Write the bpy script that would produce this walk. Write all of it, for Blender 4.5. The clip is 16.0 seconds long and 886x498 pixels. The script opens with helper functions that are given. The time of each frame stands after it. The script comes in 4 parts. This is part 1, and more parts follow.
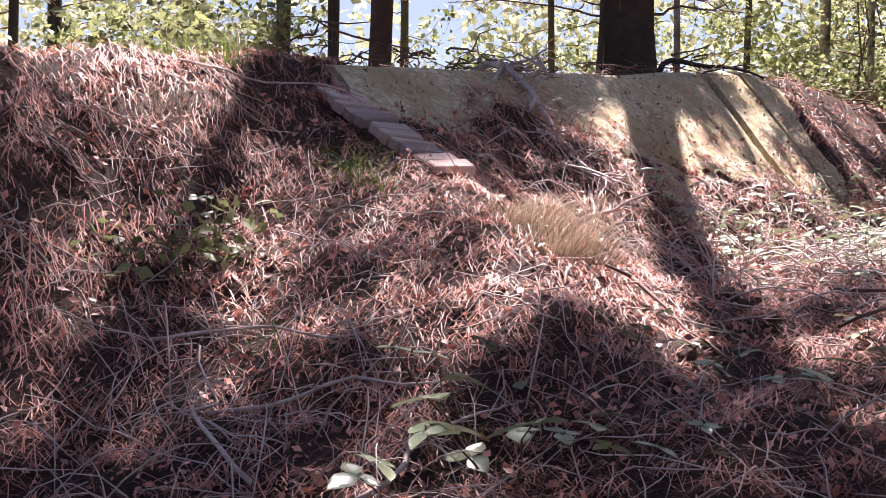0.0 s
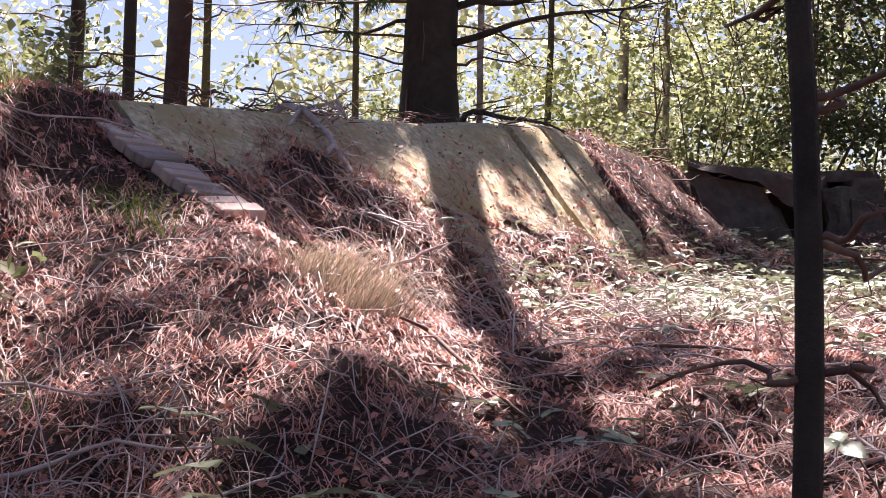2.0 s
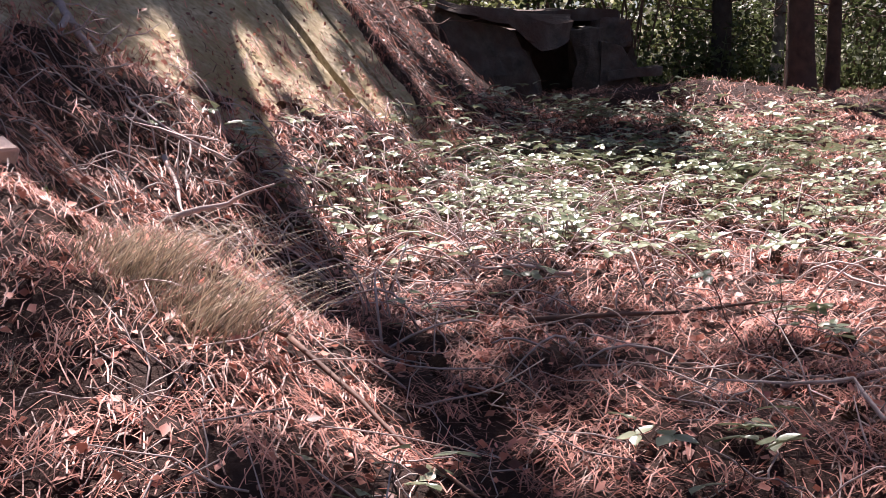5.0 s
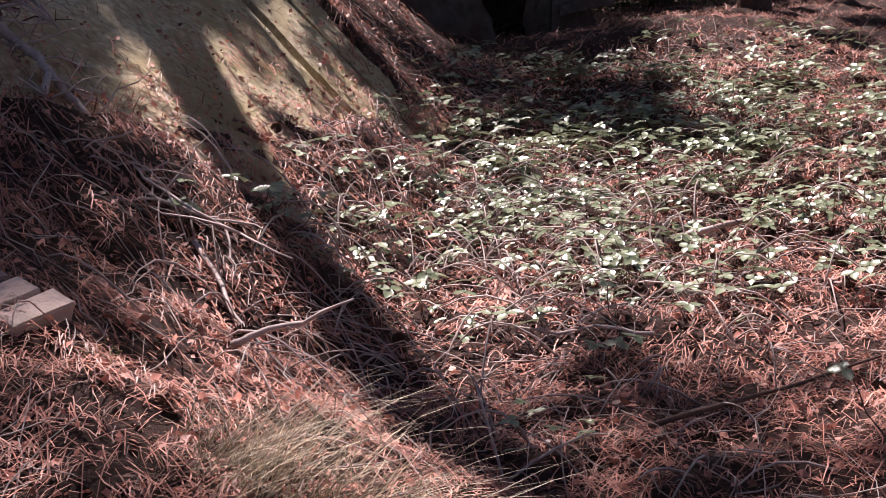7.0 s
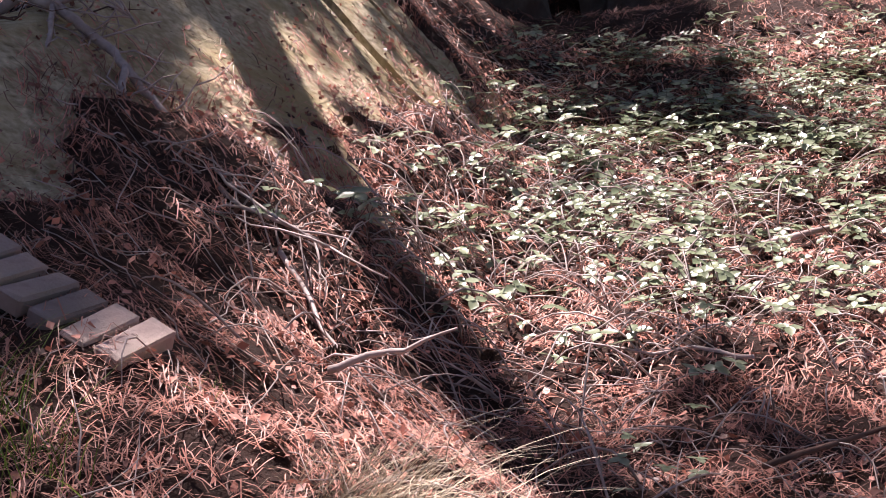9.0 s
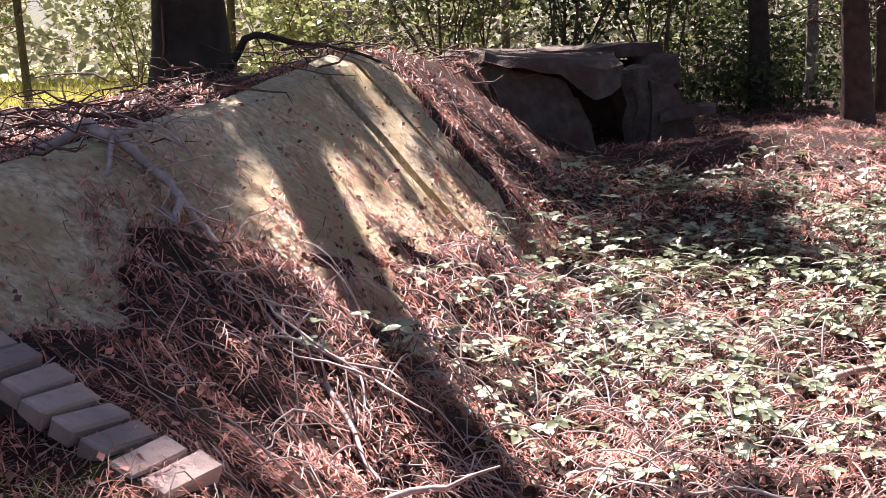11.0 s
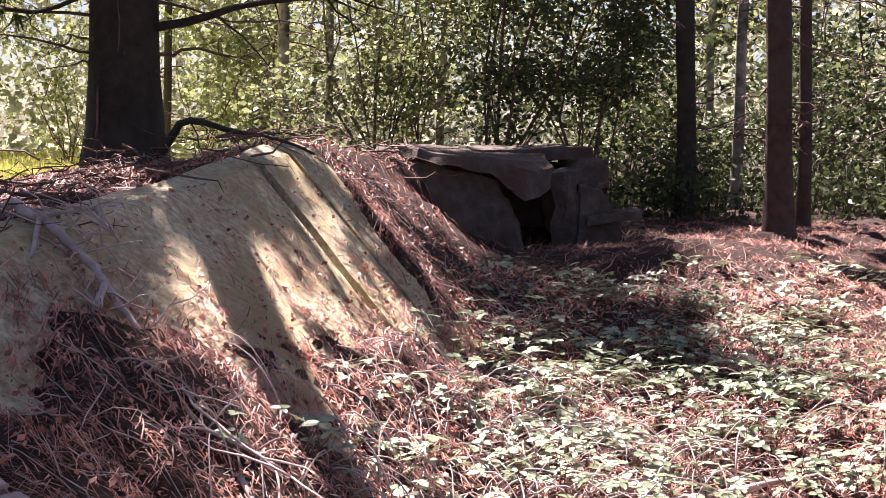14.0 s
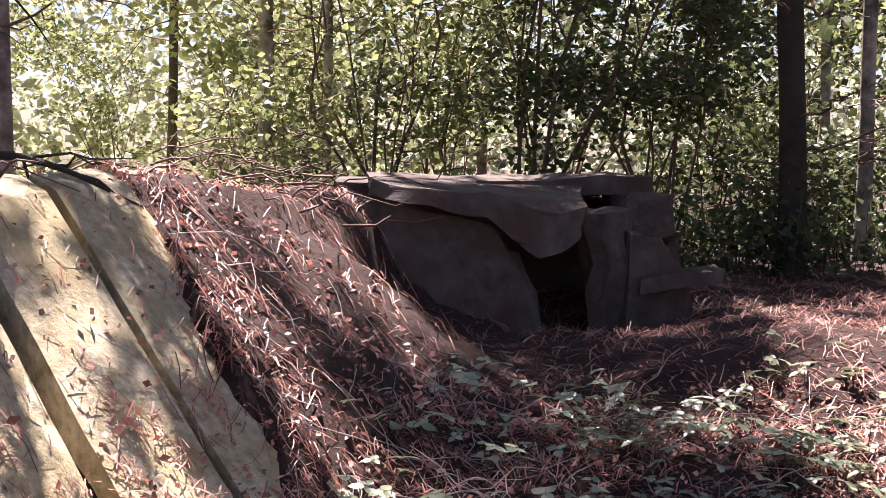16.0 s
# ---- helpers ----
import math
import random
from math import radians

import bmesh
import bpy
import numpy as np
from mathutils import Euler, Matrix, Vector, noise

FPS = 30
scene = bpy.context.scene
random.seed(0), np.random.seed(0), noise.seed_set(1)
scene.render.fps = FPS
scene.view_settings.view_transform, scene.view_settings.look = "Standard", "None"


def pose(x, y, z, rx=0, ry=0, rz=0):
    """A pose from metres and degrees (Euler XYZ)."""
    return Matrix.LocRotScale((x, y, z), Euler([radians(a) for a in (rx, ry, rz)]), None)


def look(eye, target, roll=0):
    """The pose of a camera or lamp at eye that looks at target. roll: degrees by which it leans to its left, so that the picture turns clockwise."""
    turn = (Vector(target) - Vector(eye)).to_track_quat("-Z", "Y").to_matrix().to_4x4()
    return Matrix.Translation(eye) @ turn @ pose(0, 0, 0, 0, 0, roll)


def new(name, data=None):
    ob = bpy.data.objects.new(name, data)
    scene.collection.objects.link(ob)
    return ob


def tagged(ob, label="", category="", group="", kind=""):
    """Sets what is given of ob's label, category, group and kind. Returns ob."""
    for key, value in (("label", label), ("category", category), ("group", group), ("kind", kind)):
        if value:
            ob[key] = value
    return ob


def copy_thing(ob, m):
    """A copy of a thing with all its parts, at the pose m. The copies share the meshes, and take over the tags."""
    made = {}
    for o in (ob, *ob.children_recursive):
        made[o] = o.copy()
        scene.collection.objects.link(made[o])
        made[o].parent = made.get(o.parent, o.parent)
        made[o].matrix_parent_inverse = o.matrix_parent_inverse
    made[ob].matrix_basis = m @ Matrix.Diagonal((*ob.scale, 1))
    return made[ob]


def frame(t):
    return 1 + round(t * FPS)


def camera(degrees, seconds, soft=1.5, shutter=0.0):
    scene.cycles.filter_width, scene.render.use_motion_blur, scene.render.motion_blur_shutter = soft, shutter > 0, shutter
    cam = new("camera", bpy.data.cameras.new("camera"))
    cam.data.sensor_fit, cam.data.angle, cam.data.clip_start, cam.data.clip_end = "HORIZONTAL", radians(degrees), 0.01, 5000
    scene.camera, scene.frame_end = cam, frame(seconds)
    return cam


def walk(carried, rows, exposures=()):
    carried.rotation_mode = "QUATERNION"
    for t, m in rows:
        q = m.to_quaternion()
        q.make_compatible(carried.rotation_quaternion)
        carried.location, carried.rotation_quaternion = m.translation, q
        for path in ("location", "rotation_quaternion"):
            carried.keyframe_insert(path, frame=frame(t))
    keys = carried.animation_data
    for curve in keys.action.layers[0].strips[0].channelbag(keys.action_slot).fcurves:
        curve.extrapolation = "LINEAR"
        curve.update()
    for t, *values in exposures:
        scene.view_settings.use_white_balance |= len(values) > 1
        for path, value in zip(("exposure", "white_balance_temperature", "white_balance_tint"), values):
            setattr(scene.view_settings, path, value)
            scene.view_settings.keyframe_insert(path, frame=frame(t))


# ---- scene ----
cam = camera(38.0, 16.0, soft=0.7)

# seconds, x, y, z, yaw, pitch, roll
ROWS = [
    (0.0, 1.316, -1.631, 0.522, 24.63, -0.71, 0.49),
    (0.5, 1.325, -1.578, 0.5, 21.83, -1.59, 0.46),
    (1.0, 1.35, -1.541, 0.489, 20.18, -2.82, 3.21),
    (1.5, 1.333, -1.504, 0.503, 19.48, -3.05, 1.88),
    (2.0, 1.261, -1.389, 0.517, 15.95, 1.72, 1.27),
    (2.5, 1.121, -1.271, 0.543, 13.03, 3.07, 0.56),
    (3.0, 1.046, -1.154, 0.592, 10.18, -1.05, -0.86),
    (3.5, 0.982, -0.992, 0.641, 9.54, -2.36, -0.46),
    (4.0, 0.893, -0.871, 0.66, 9.85, -4.47, 2.78),
    (4.5, 0.717, -0.687, 0.721, 7.08, -5.36, -0.89),
    (5.0, 0.599, -0.507, 0.891, 1.04, -6.95, 0.49),
    (5.2, 0.567, -0.396, 0.906, -0.68, -6.26, -1.98),
    (7.3, 0.113, -0.095, 1.436, -3.13, -12.7, -4.1),
    (7.5, 0.073, -0.055, 1.466, -2.31, -12.7, -3.58),
    (8.0, 0.028, 0.001, 1.49, -2.9, -14.27, -2.45),
    (8.2, 0.026, 0.012, 1.493, -3.71, -14.42, -3.32),
    (10.3, -0.007, 0.005, 1.544, 1.26, -11.94, -2.98),
    (10.5, -0.0, -0.0, 1.55, 0.8, -11.03, -3.29),
    (11.0, 0.006, -0.026, 1.558, -0.36, -8.84, -2.61),
    (11.5, 0.012, -0.019, 1.562, -1.02, -8.49, -2.78),
    (12.0, 0.015, -0.016, 1.569, -1.86, -8.08, -1.9),
    (12.5, 0.015, -0.026, 1.577, -2.52, -7.44, -1.15),
    (13.0, 0.015, -0.038, 1.584, -3.32, -6.42, -0.81),
    (13.5, 0.013, -0.046, 1.585, -3.74, -5.57, -0.02),
    (14.0, 0.013, -0.053, 1.589, -3.68, -4.91, 0.45),
    (14.5, 0.018, -0.049, 1.589, -3.63, -4.0, 0.0),
    (15.0, 0.048, 0.033, 1.578, -3.54, -3.35, -0.51),
    (15.5, 0.34, 1.46, 1.571, -2.11, -3.45, 0.3),
    (16.0, 0.8, 2.86, 1.575, 1.14, -3.63, 0.21),
]


def eye(x, y, z, yaw, pitch, roll):
    return Matrix.Translation((x, y, z)) @ pose(0, 0, 0, 90 + pitch, 0, yaw) @ pose(0, 0, 0, 0, 0, roll)


def glide(rows):
    """The last second runs forward at an even pace, in steps of a tenth."""
    a, b, c = [r for r in rows if r[0] >= 15.0]
    out = [r for r in rows if r[0] < 15.0]
    far = 0.27 + 9 * 0.296
    for k in range(11):
        s = 0 if k == 0 else (0.27 + (k - 1) * 0.296) / far
        h = (0.27 + 4 * 0.296) / far
        p, q, w = (a, b, s / h) if s <= h else (b, c, (s - h) / (1 - h))
        out.append((15.0 + k / 10, *[u + (v - u) * w for u, v in zip(p[1:], q[1:])]))
    return out


EXPOSURE = [(0.0, 2.22, 6450, 28), (2.0, 2.22, 6450, 28), (3.0, 1.9, 6450, 28), (5.2, 1.5, 6450, 28), (7.3, 0.97, 6450, 28), (8.2, 1.05, 6450, 28), (10.3, 1.92, 6450, 28), (13.5, 2.05, 6450, 28), (16.0, 2.32, 6450, 28)]
walk(cam, [(r[0], eye(*r[1:])) for r in glide(ROWS)], EXPOSURE)

# ---- light ----
SUN_AZ = radians(18.5)      # the sun stands ahead, to the left of +y
SUN_EL = radians(60.0)
world = bpy.data.worlds.new("sky")
scene.world = world
world.use_nodes = True
wn = world.node_tree.nodes
sky = wn.new("ShaderNodeTexSky")
sky.sky_type, sky.sun_disc = "NISHITA", False
sky.sun_elevation, sky.sun_rotation = SUN_EL, -SUN_AZ
world.node_tree.links.new(sky.outputs[0], wn["Background"].inputs[0])
wn["Background"].inputs[1].default_value = 0.028
sun_dir = Vector((-math.sin(SUN_AZ) * math.cos(SUN_EL), math.cos(SUN_AZ) * math.cos(SUN_EL), math.sin(SUN_EL)))
sun = new("sun", bpy.data.lights.new("sun", "SUN"))
sun.data.energy, sun.data.angle, sun.data.color = 5.0, radians(0.6), (1.0, 0.95, 0.86)
sun.matrix_world = look(sun_dir * 30, (0, 0, 0))


# ---- materials ----
def ramp(nt, fac, stops):
    n = nt.nodes.new("ShaderNodeValToRGB")
    el = n.color_ramp.elements
    while len(el) < len(stops):
        el.new(0.5)
    for e, (p, c) in zip(el, stops):
        e.position, e.color = p, (*c, 1)
    nt.links.new(fac, n.inputs[0])
    return n.outputs[0]


def tex_noise(nt, scale, detail=6.0, rough=0.6):
    co = nt.nodes.new("ShaderNodeTexCoord")
    n = nt.nodes.new("ShaderNodeTexNoise")
    n.inputs["Scale"].default_value, n.inputs["Detail"].default_value, n.inputs["Roughness"].default_value = scale, detail, rough
    nt.links.new(co.outputs["Object"], n.inputs["Vector"])
    return n.outputs["Fac"]


def blend(nt, fac, a, b, mode="MIX"):
    n = nt.nodes.new("ShaderNodeMix")
    n.data_type, n.blend_type = "RGBA", mode
    for k, v in ((0, fac), (6, a), (7, b)):
        if isinstance(v, bpy.types.NodeSocket):
            nt.links.new(v, n.inputs[k])
        else:
            n.inputs[k].default_value = v if k == 0 else (*v, 1)
    return n.outputs[2]


def material(name, dark, light, scale=12.0, big=1.2, stain=None, rough=0.85, bump=0.3, bump_scale=40.0, random_by=None, translucent=0.0, spec=0.25, vary=0.4):
    """A surface of two tones broken up at two scales, with stains, fine relief and a random tone by piece."""
    m = bpy.data.materials.new(name)
    m.use_nodes = True
    nt = m.node_tree
    b = nt.nodes["Principled BSDF"]
    col = ramp(nt, tex_noise(nt, scale), [(0.3, dark), (0.7, light)])
    if stain:
        mask = ramp(nt, tex_noise(nt, big, 4.0), [(0.42, (0, 0, 0)), (0.62, (1, 1, 1))])
        col = blend(nt, mask, col, stain)
    if random_by:
        if random_by == "island":
            r = nt.nodes.new("ShaderNodeNewGeometry").outputs["Random Per Island"]
        else:
            r = nt.nodes.new("ShaderNodeObjectInfo").outputs["Random"]
        col = blend(nt, 1.0, col, ramp(nt, r, [(0.0, (0.95 - vary, 0.95 - vary, 0.95 - vary)), (1.0, (0.95 + vary, 0.9 + vary, 0.8 + vary))]), "MULTIPLY")
    nt.links.new(col, b.inputs["Base Color"])
    b.inputs["Roughness"].default_value = rough
    b.inputs["Specular IOR Level"].default_value = spec
    if bump:
        bn = nt.nodes.new("ShaderNodeBump")
        bn.inputs["Strength"].default_value, bn.inputs["Distance"].default_value = bump, 0.02
        nt.links.new(tex_noise(nt, bump_scale, 8.0, 0.7), bn.inputs["Height"])
        nt.links.new(bn.outputs[0], b.inputs["Normal"])
    if translucent:
        t = nt.nodes.new("ShaderNodeBsdfTranslucent")
        nt.links.new(col, t.inputs["Color"])
        mx = nt.nodes.new("ShaderNodeMixShader")
        mx.inputs[0].default_value = translucent
        nt.links.new(b.outputs[0], mx.inputs[1])
        nt.links.new(t.outputs[0], mx.inputs[2])
        nt.links.new(mx.outputs[0], nt.nodes["Material Output"].inputs["Surface"])
    return m


M_SOIL = material("needle_soil", (0.014, 0.008, 0.006), (0.075, 0.036, 0.027), 26, 0.9, (0.05, 0.025, 0.019), bump=0.9, bump_scale=60)
M_NEEDLE = material("dead_needles", (0.27, 0.085, 0.058), (0.68, 0.345, 0.28), 5, random_by="island", vary=0.75, rough=0.5, bump=0, spec=0.5, translucent=0.15)
M_STRAW = material("dry_grass", (0.20, 0.155, 0.11), (0.58, 0.50, 0.40), 6, random_by="island", vary=0.7, rough=0.5, bump=0, translucent=0.1)
M_GRASS = material("green_grass", (0.07, 0.13, 0.02), (0.2, 0.3, 0.05), 4, random_by="island", rough=0.5, bump=0, translucent=0.4)
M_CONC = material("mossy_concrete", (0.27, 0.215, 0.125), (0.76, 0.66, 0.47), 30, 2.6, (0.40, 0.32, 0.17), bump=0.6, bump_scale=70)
# Weathered tone kept very dark: the bunker's shade is put into it.
M_CONC_OLD_SHADED = material("shaded_weathered_concrete", (0.06, 0.05, 0.042), (0.16, 0.13, 0.11), 9, 3.0, (0.085, 0.05, 0.04), bump=0.7, bump_scale=40)
M_BRICK = material("weathered_brick", (0.38, 0.29, 0.28), (0.58, 0.47, 0.46), 22, 5.0, (0.40, 0.34, 0.30), bump=0.5, bump_scale=90, random_by="object")
M_MORTAR = material("mortar", (0.05, 0.045, 0.04), (0.12, 0.10, 0.09), 40, bump=0.5)
M_BARK = material("pine_bark", (0.018, 0.015, 0.012), (0.065, 0.052, 0.042), 9, 2.0, (0.055, 0.047, 0.036), bump=1.0, bump_scale=16)
M_BARK_RED = material("red_bark", (0.045, 0.027, 0.021), (0.13, 0.075, 0.055), 11, 2.0, (0.09, 0.06, 0.05), bump=0.9, bump_scale=22)
M_BIRCH = material("birch_bark", (0.22, 0.19, 0.16), (0.5, 0.46, 0.4), 14, 5.0, (0.09, 0.075, 0.06), bump=0.4)
M_TWIG = material("dead_twig", (0.28, 0.21, 0.19), (0.60, 0.50, 0.47), 14, bump=0.2, rough=0.6)
M_TWIG_DARK = material("brown_twig", (0.07, 0.04, 0.033), (0.19, 0.11, 0.085), 14, bump=0.2, rough=0.7)
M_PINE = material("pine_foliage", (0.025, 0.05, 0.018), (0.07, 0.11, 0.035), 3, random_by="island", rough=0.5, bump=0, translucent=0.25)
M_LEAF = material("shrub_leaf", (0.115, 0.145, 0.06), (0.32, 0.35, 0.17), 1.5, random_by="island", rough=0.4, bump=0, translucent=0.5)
# Darker copy of the shrub leaf; canopy shade is put into its colour.
M_LEAF_SHADED = material("shaded_leaf", (0.04, 0.06, 0.024), (0.13, 0.16, 0.07), 1.5, random_by="island", rough=0.45, bump=0, translucent=0.4)
# Paler than the near leaves: distance haze is put into the colour.
M_FAR_HAZED = material("hazed_far_leaf", (0.26, 0.28, 0.19), (0.54, 0.55, 0.43), 0.5, random_by="island", rough=0.6, bump=0, translucent=0.5)
M_BRAMBLE = material("bramble_leaf", (0.12, 0.165, 0.085), (0.35, 0.40, 0.27), 8, random_by="island", rough=0.3, bump=0.1, translucent=0.2, spec=0.9)
M_CONE = material("pine_cone", (0.05, 0.03, 0.02), (0.15, 0.09, 0.06), 30, bump=0.5)
M_TURF = material("meadow_turf", (0.30, 0.32, 0.09), (0.58, 0.55, 0.22), 2.0, 0.4, (0.44, 0.44, 0.15), bump=0.8, bump_scale=20)
M_MEADOW = material("meadow_grass", (0.32, 0.34, 0.08), (0.60, 0.56, 0.22), 3, random_by="island", rough=0.6, bump=0, translucent=0.4)


# ---- mesh helpers ----
class Geo:
    """Gathers vertices and faces of one mesh."""

    def __init__(self):
        self.v, self.f = [], []

    def add(self, verts, faces):
        n = len(self.v)
        self.v.extend(verts)
        self.f.extend([tuple(i + n for i in f) for f in faces])

    def tube(self, pts, radii, sides=6):
        pts = [Vector(p) for p in pts]
        n = len(self.v)
        for i, p in enumerate(pts):
            d = (pts[min(i + 1, len(pts) - 1)] - pts[max(i - 1, 0)]).normalized()
            a = d.orthogonal().normalized() if abs(d.z) > 0.95 else d.cross(Vector((0, 0, 1))).normalized()
            b = d.cross(a)
            for k in range(sides):
                w = 2 * math.pi * k / sides
                self.v.append(tuple(p + (a * math.cos(w) + b * math.sin(w)) * radii[i]))
        for i in range(len(pts) - 1):
            for k in range(sides):
                q = (k + 1) % sides
                self.f.append((n + i * sides + k, n + i * sides + q, n + (i + 1) * sides + q, n + (i + 1) * sides + k))
        self.f.append(tuple(n + k for k in range(sides))[::-1])
        self.f.append(tuple(n + (len(pts) - 1) * sides + k for k in range(sides)))

    def mesh(self, name, mat, smooth=True):
        me = bpy.data.meshes.new(name)
        me.from_pydata(self.v, [], self.f)
        me.materials.append(mat)
        if smooth:
            me.polygons.foreach_set("use_smooth", [True] * len(me.polygons))
        me.update()
        return me


def part(name, geo, mat, parent=None, label="", smooth=True):
    ob = new(name, geo.mesh(name, mat, smooth) if isinstance(geo, Geo) else geo)
    if parent:
        ob.parent = parent
    if label:
        ob["label"] = label
    return ob


def thing(name, at=(0, 0, 0), label="", category="", group="", kind="", rz=0.0):
    ob = new(name)
    ob.empty_display_size = 0.1
    ob.matrix_basis = pose(*at, 0, 0, rz)
    return tagged(ob, label, category, group, kind)


rng = np.random.default_rng(7)
R = random.Random(5)


def fbm(x, y, s, seed=0.0):
    return noise.fractal(Vector((x * s + seed, y * s - seed, seed * 1.7)), 1.0, 2.0, 4)


# ---- the lie of the land ----

def ridge(y):
    """The crest of the sloping concrete flank: x and z at y."""
    yy = min(y, 7.2)
    return -1.41 + 0.3005 * (yy - 2.78) + 0.45 * max(0.0, y - 7.2), 1.2 + 0.0695 * (min(max(yy, 1.0), 7.0) - 2.78) + lerp_table(y, [(5.3, 0.0), (5.9, 0.035), (6.35, 0.055), (7.4, 0.02), (8.5, 0.0)])


def lerp_table(v, table):
    for (a, p), (b, q) in zip(table, table[1:]):
        if v <= b:
            w = min(1.0, max(0.0, (v - a) / (b - a)))
            return p + (q - p) * w
    return table[-1][1]


def smoothstep(a, b, v):
    w = min(1.0, max(0.0, (v - a) / (b - a)))
    return w * w * (3 - 2 * w)


BASE = [(-6, -1.0), (-1.6, -0.52), (0.0, -0.12), (1.0, 0.10), (2.0, 0.26), (3.0, 0.34), (4.0, 0.38), (5.0, 0.45), (6.5, 0.66), (7.7, 0.84), (9.0, 0.9), (12, 0.92), (20, 0.75), (60, 0.9)]


def skew(y):
    """How far the slabs' joints run back for each metre down the slope."""
    return 0.56 + 0.2 * smoothstep(3.5, 5.8, y)


def bare(y):
    """How far down the slope the concrete lies bare, by the place at the crest."""
    return lerp_table(y, [(2.9, 0.0), (3.0, 0.44), (3.45, 0.38), (3.8, 0.16), (4.2, 0.34), (4.6, 0.55), (5.4, 0.68), (6.2, 0.80), (6.5, 0.62), (6.64, 0.3), (6.74, 0.0)])


JOINTS = ((5.965, 0.034), (6.35, 0.018))      # place at the crest, half width


def steep(y):
    return lerp_table(y, [(1.5, 0.78), (3.2, 0.66), (4.3, 0.72), (5.5, 0.85), (12, 0.85)])


def slope_z(x, y):
    rx, rz = ridge(y)
    d = (x - rx) * 0.957
    if d < 0:
        return rz + 0.10 * d if d > -3 else rz - 0.3, d
    return rz - steep(y) * d, d


def land(x, y, rough=True):
    b = lerp_table(y, BASE)
    b += 0.05 * smoothstep(0.5, 2.5, x) * smoothstep(7, 4, y)
    s, d = slope_z(x, y)
    s -= 0.3 * smoothstep(7.5, 8.2, y) * smoothstep(-0.25, 0.15, d)
    s -= 0.5 * smoothstep(8.5, 9.0, y) * smoothstep(-2.5, 0.0, d)
    s -= 0.4 * smoothstep(9.0, 14.0, y)
    if y > 2.4 and y < 7.4 and d > -0.12:
        e = bare(y + skew(y) * d)
        s += -0.11 + 0.15 * smoothstep(e * 0.7, e * 1.2 + 0.05, d + 0.16 * fbm(x, y, 2.3, 3.1)) if e > 0 else 0
    if d > 0:
        s -= 0.035 * smoothstep(6.62, 6.85, y + skew(y) * d) * smoothstep(8.2, 7.6, y)
    k = 0.16
    h = max(k - abs(b - s), 0.0) / k
    z = max(b, s) + h * h * k * 0.25
    # a spur of earth from the coping's foot, and the heap under the dry grass
    ax, ay, bx, by = -0.95, 2.75, 0.30, 1.45
    u = ((x - ax) * (bx - ax) + (y - ay) * (by - ay)) / ((bx - ax) ** 2 + (by - ay) ** 2)
    w = ((x - ax) * (by - ay) - (y - ay) * (bx - ax)) / math.hypot(bx - ax, by - ay)
    if -0.4 < u < 1.8:
        sp = lerp_table(u, [(-0.4, 0.95), (0.0, 0.93), (0.33, 0.72), (0.65, 0.54), (1.0, 0.33), (1.8, -0.4)]) - 0.5 * (math.sqrt(w * w + 0.02) - 0.14) * (1.0 if w < 0 else 0.55)
        h = max(0.12 - abs(z - sp), 0.0) / 0.12
        z = max(z, sp) + h * h * 0.03
    # the hump of spoil before the hollow
    z += 0.10 * math.exp(-((x - 2.1) / 0.7) ** 2 - ((y - 7.6) / 0.7) ** 2)
    z -= 0.2 * math.exp(-((x - 1.4) / 0.4) ** 2 - ((y - 8.85) / 0.4) ** 2)
    if rough:
        near = smoothstep(30, 8, abs(y)) * smoothstep(30, 6, abs(x))
        z += near * (0.05 * fbm(x, y, 1.1) + 0.034 * fbm(x, y, 4.5, 2.0) + 0.014 * fbm(x, y, 13, 4.0))
        z += (1 - near) * 0.5 * fbm(x, y, 0.03)
    return z


def spread(lo, hi, step, reach, grow=1.18):
    a, s = lo, step
    left = []
    while a > -reach:
        s *= grow
        a -= s
        left.append(a)
    n = int((hi - lo) / step)
    mid = [lo + (hi - lo) * i / n for i in range(n + 1)]
    right, a, s = [], hi, step
    while a < reach:
        s *= grow
        a += s
        right.append(a)
    return left[::-1] + mid + right


gx, gy = spread(-3.0, 4.0, 0.045, 600), spread(-2.5, 10.0, 0.05, 600)
g = Geo()
g.v = [(x, y, land(x, y)) for y in gy for x in gx]
nx = len(gx)
g.f = [(j * nx + i, j * nx + i + 1, (j + 1) * nx + i + 1, (j + 1) * nx + i) for j in range(len(gy) - 1) for i in range(nx - 1)]
ground = part("ground", g, M_SOIL)
ground.data.materials.append(M_TURF)
for p in ground.data.polygons:
    c = p.center
    if c.y > 10 and c.x < -1.3 - (c.y - 10) * 0.06 + 0.4 * noise.noise(c * 0.8):
        p.material_index = 1
tagged(ground, "woodland ground of brown soil under pine needles", "ground", kind="structure")


# ---- the concrete flank and its brick coping ----
def flank_point(y, d, lift=0.0):
    y -= skew(y) * d
    rx, rz = ridge(y)
    return (rx + d / 0.957, y, rz - steep(y) * d + lift)


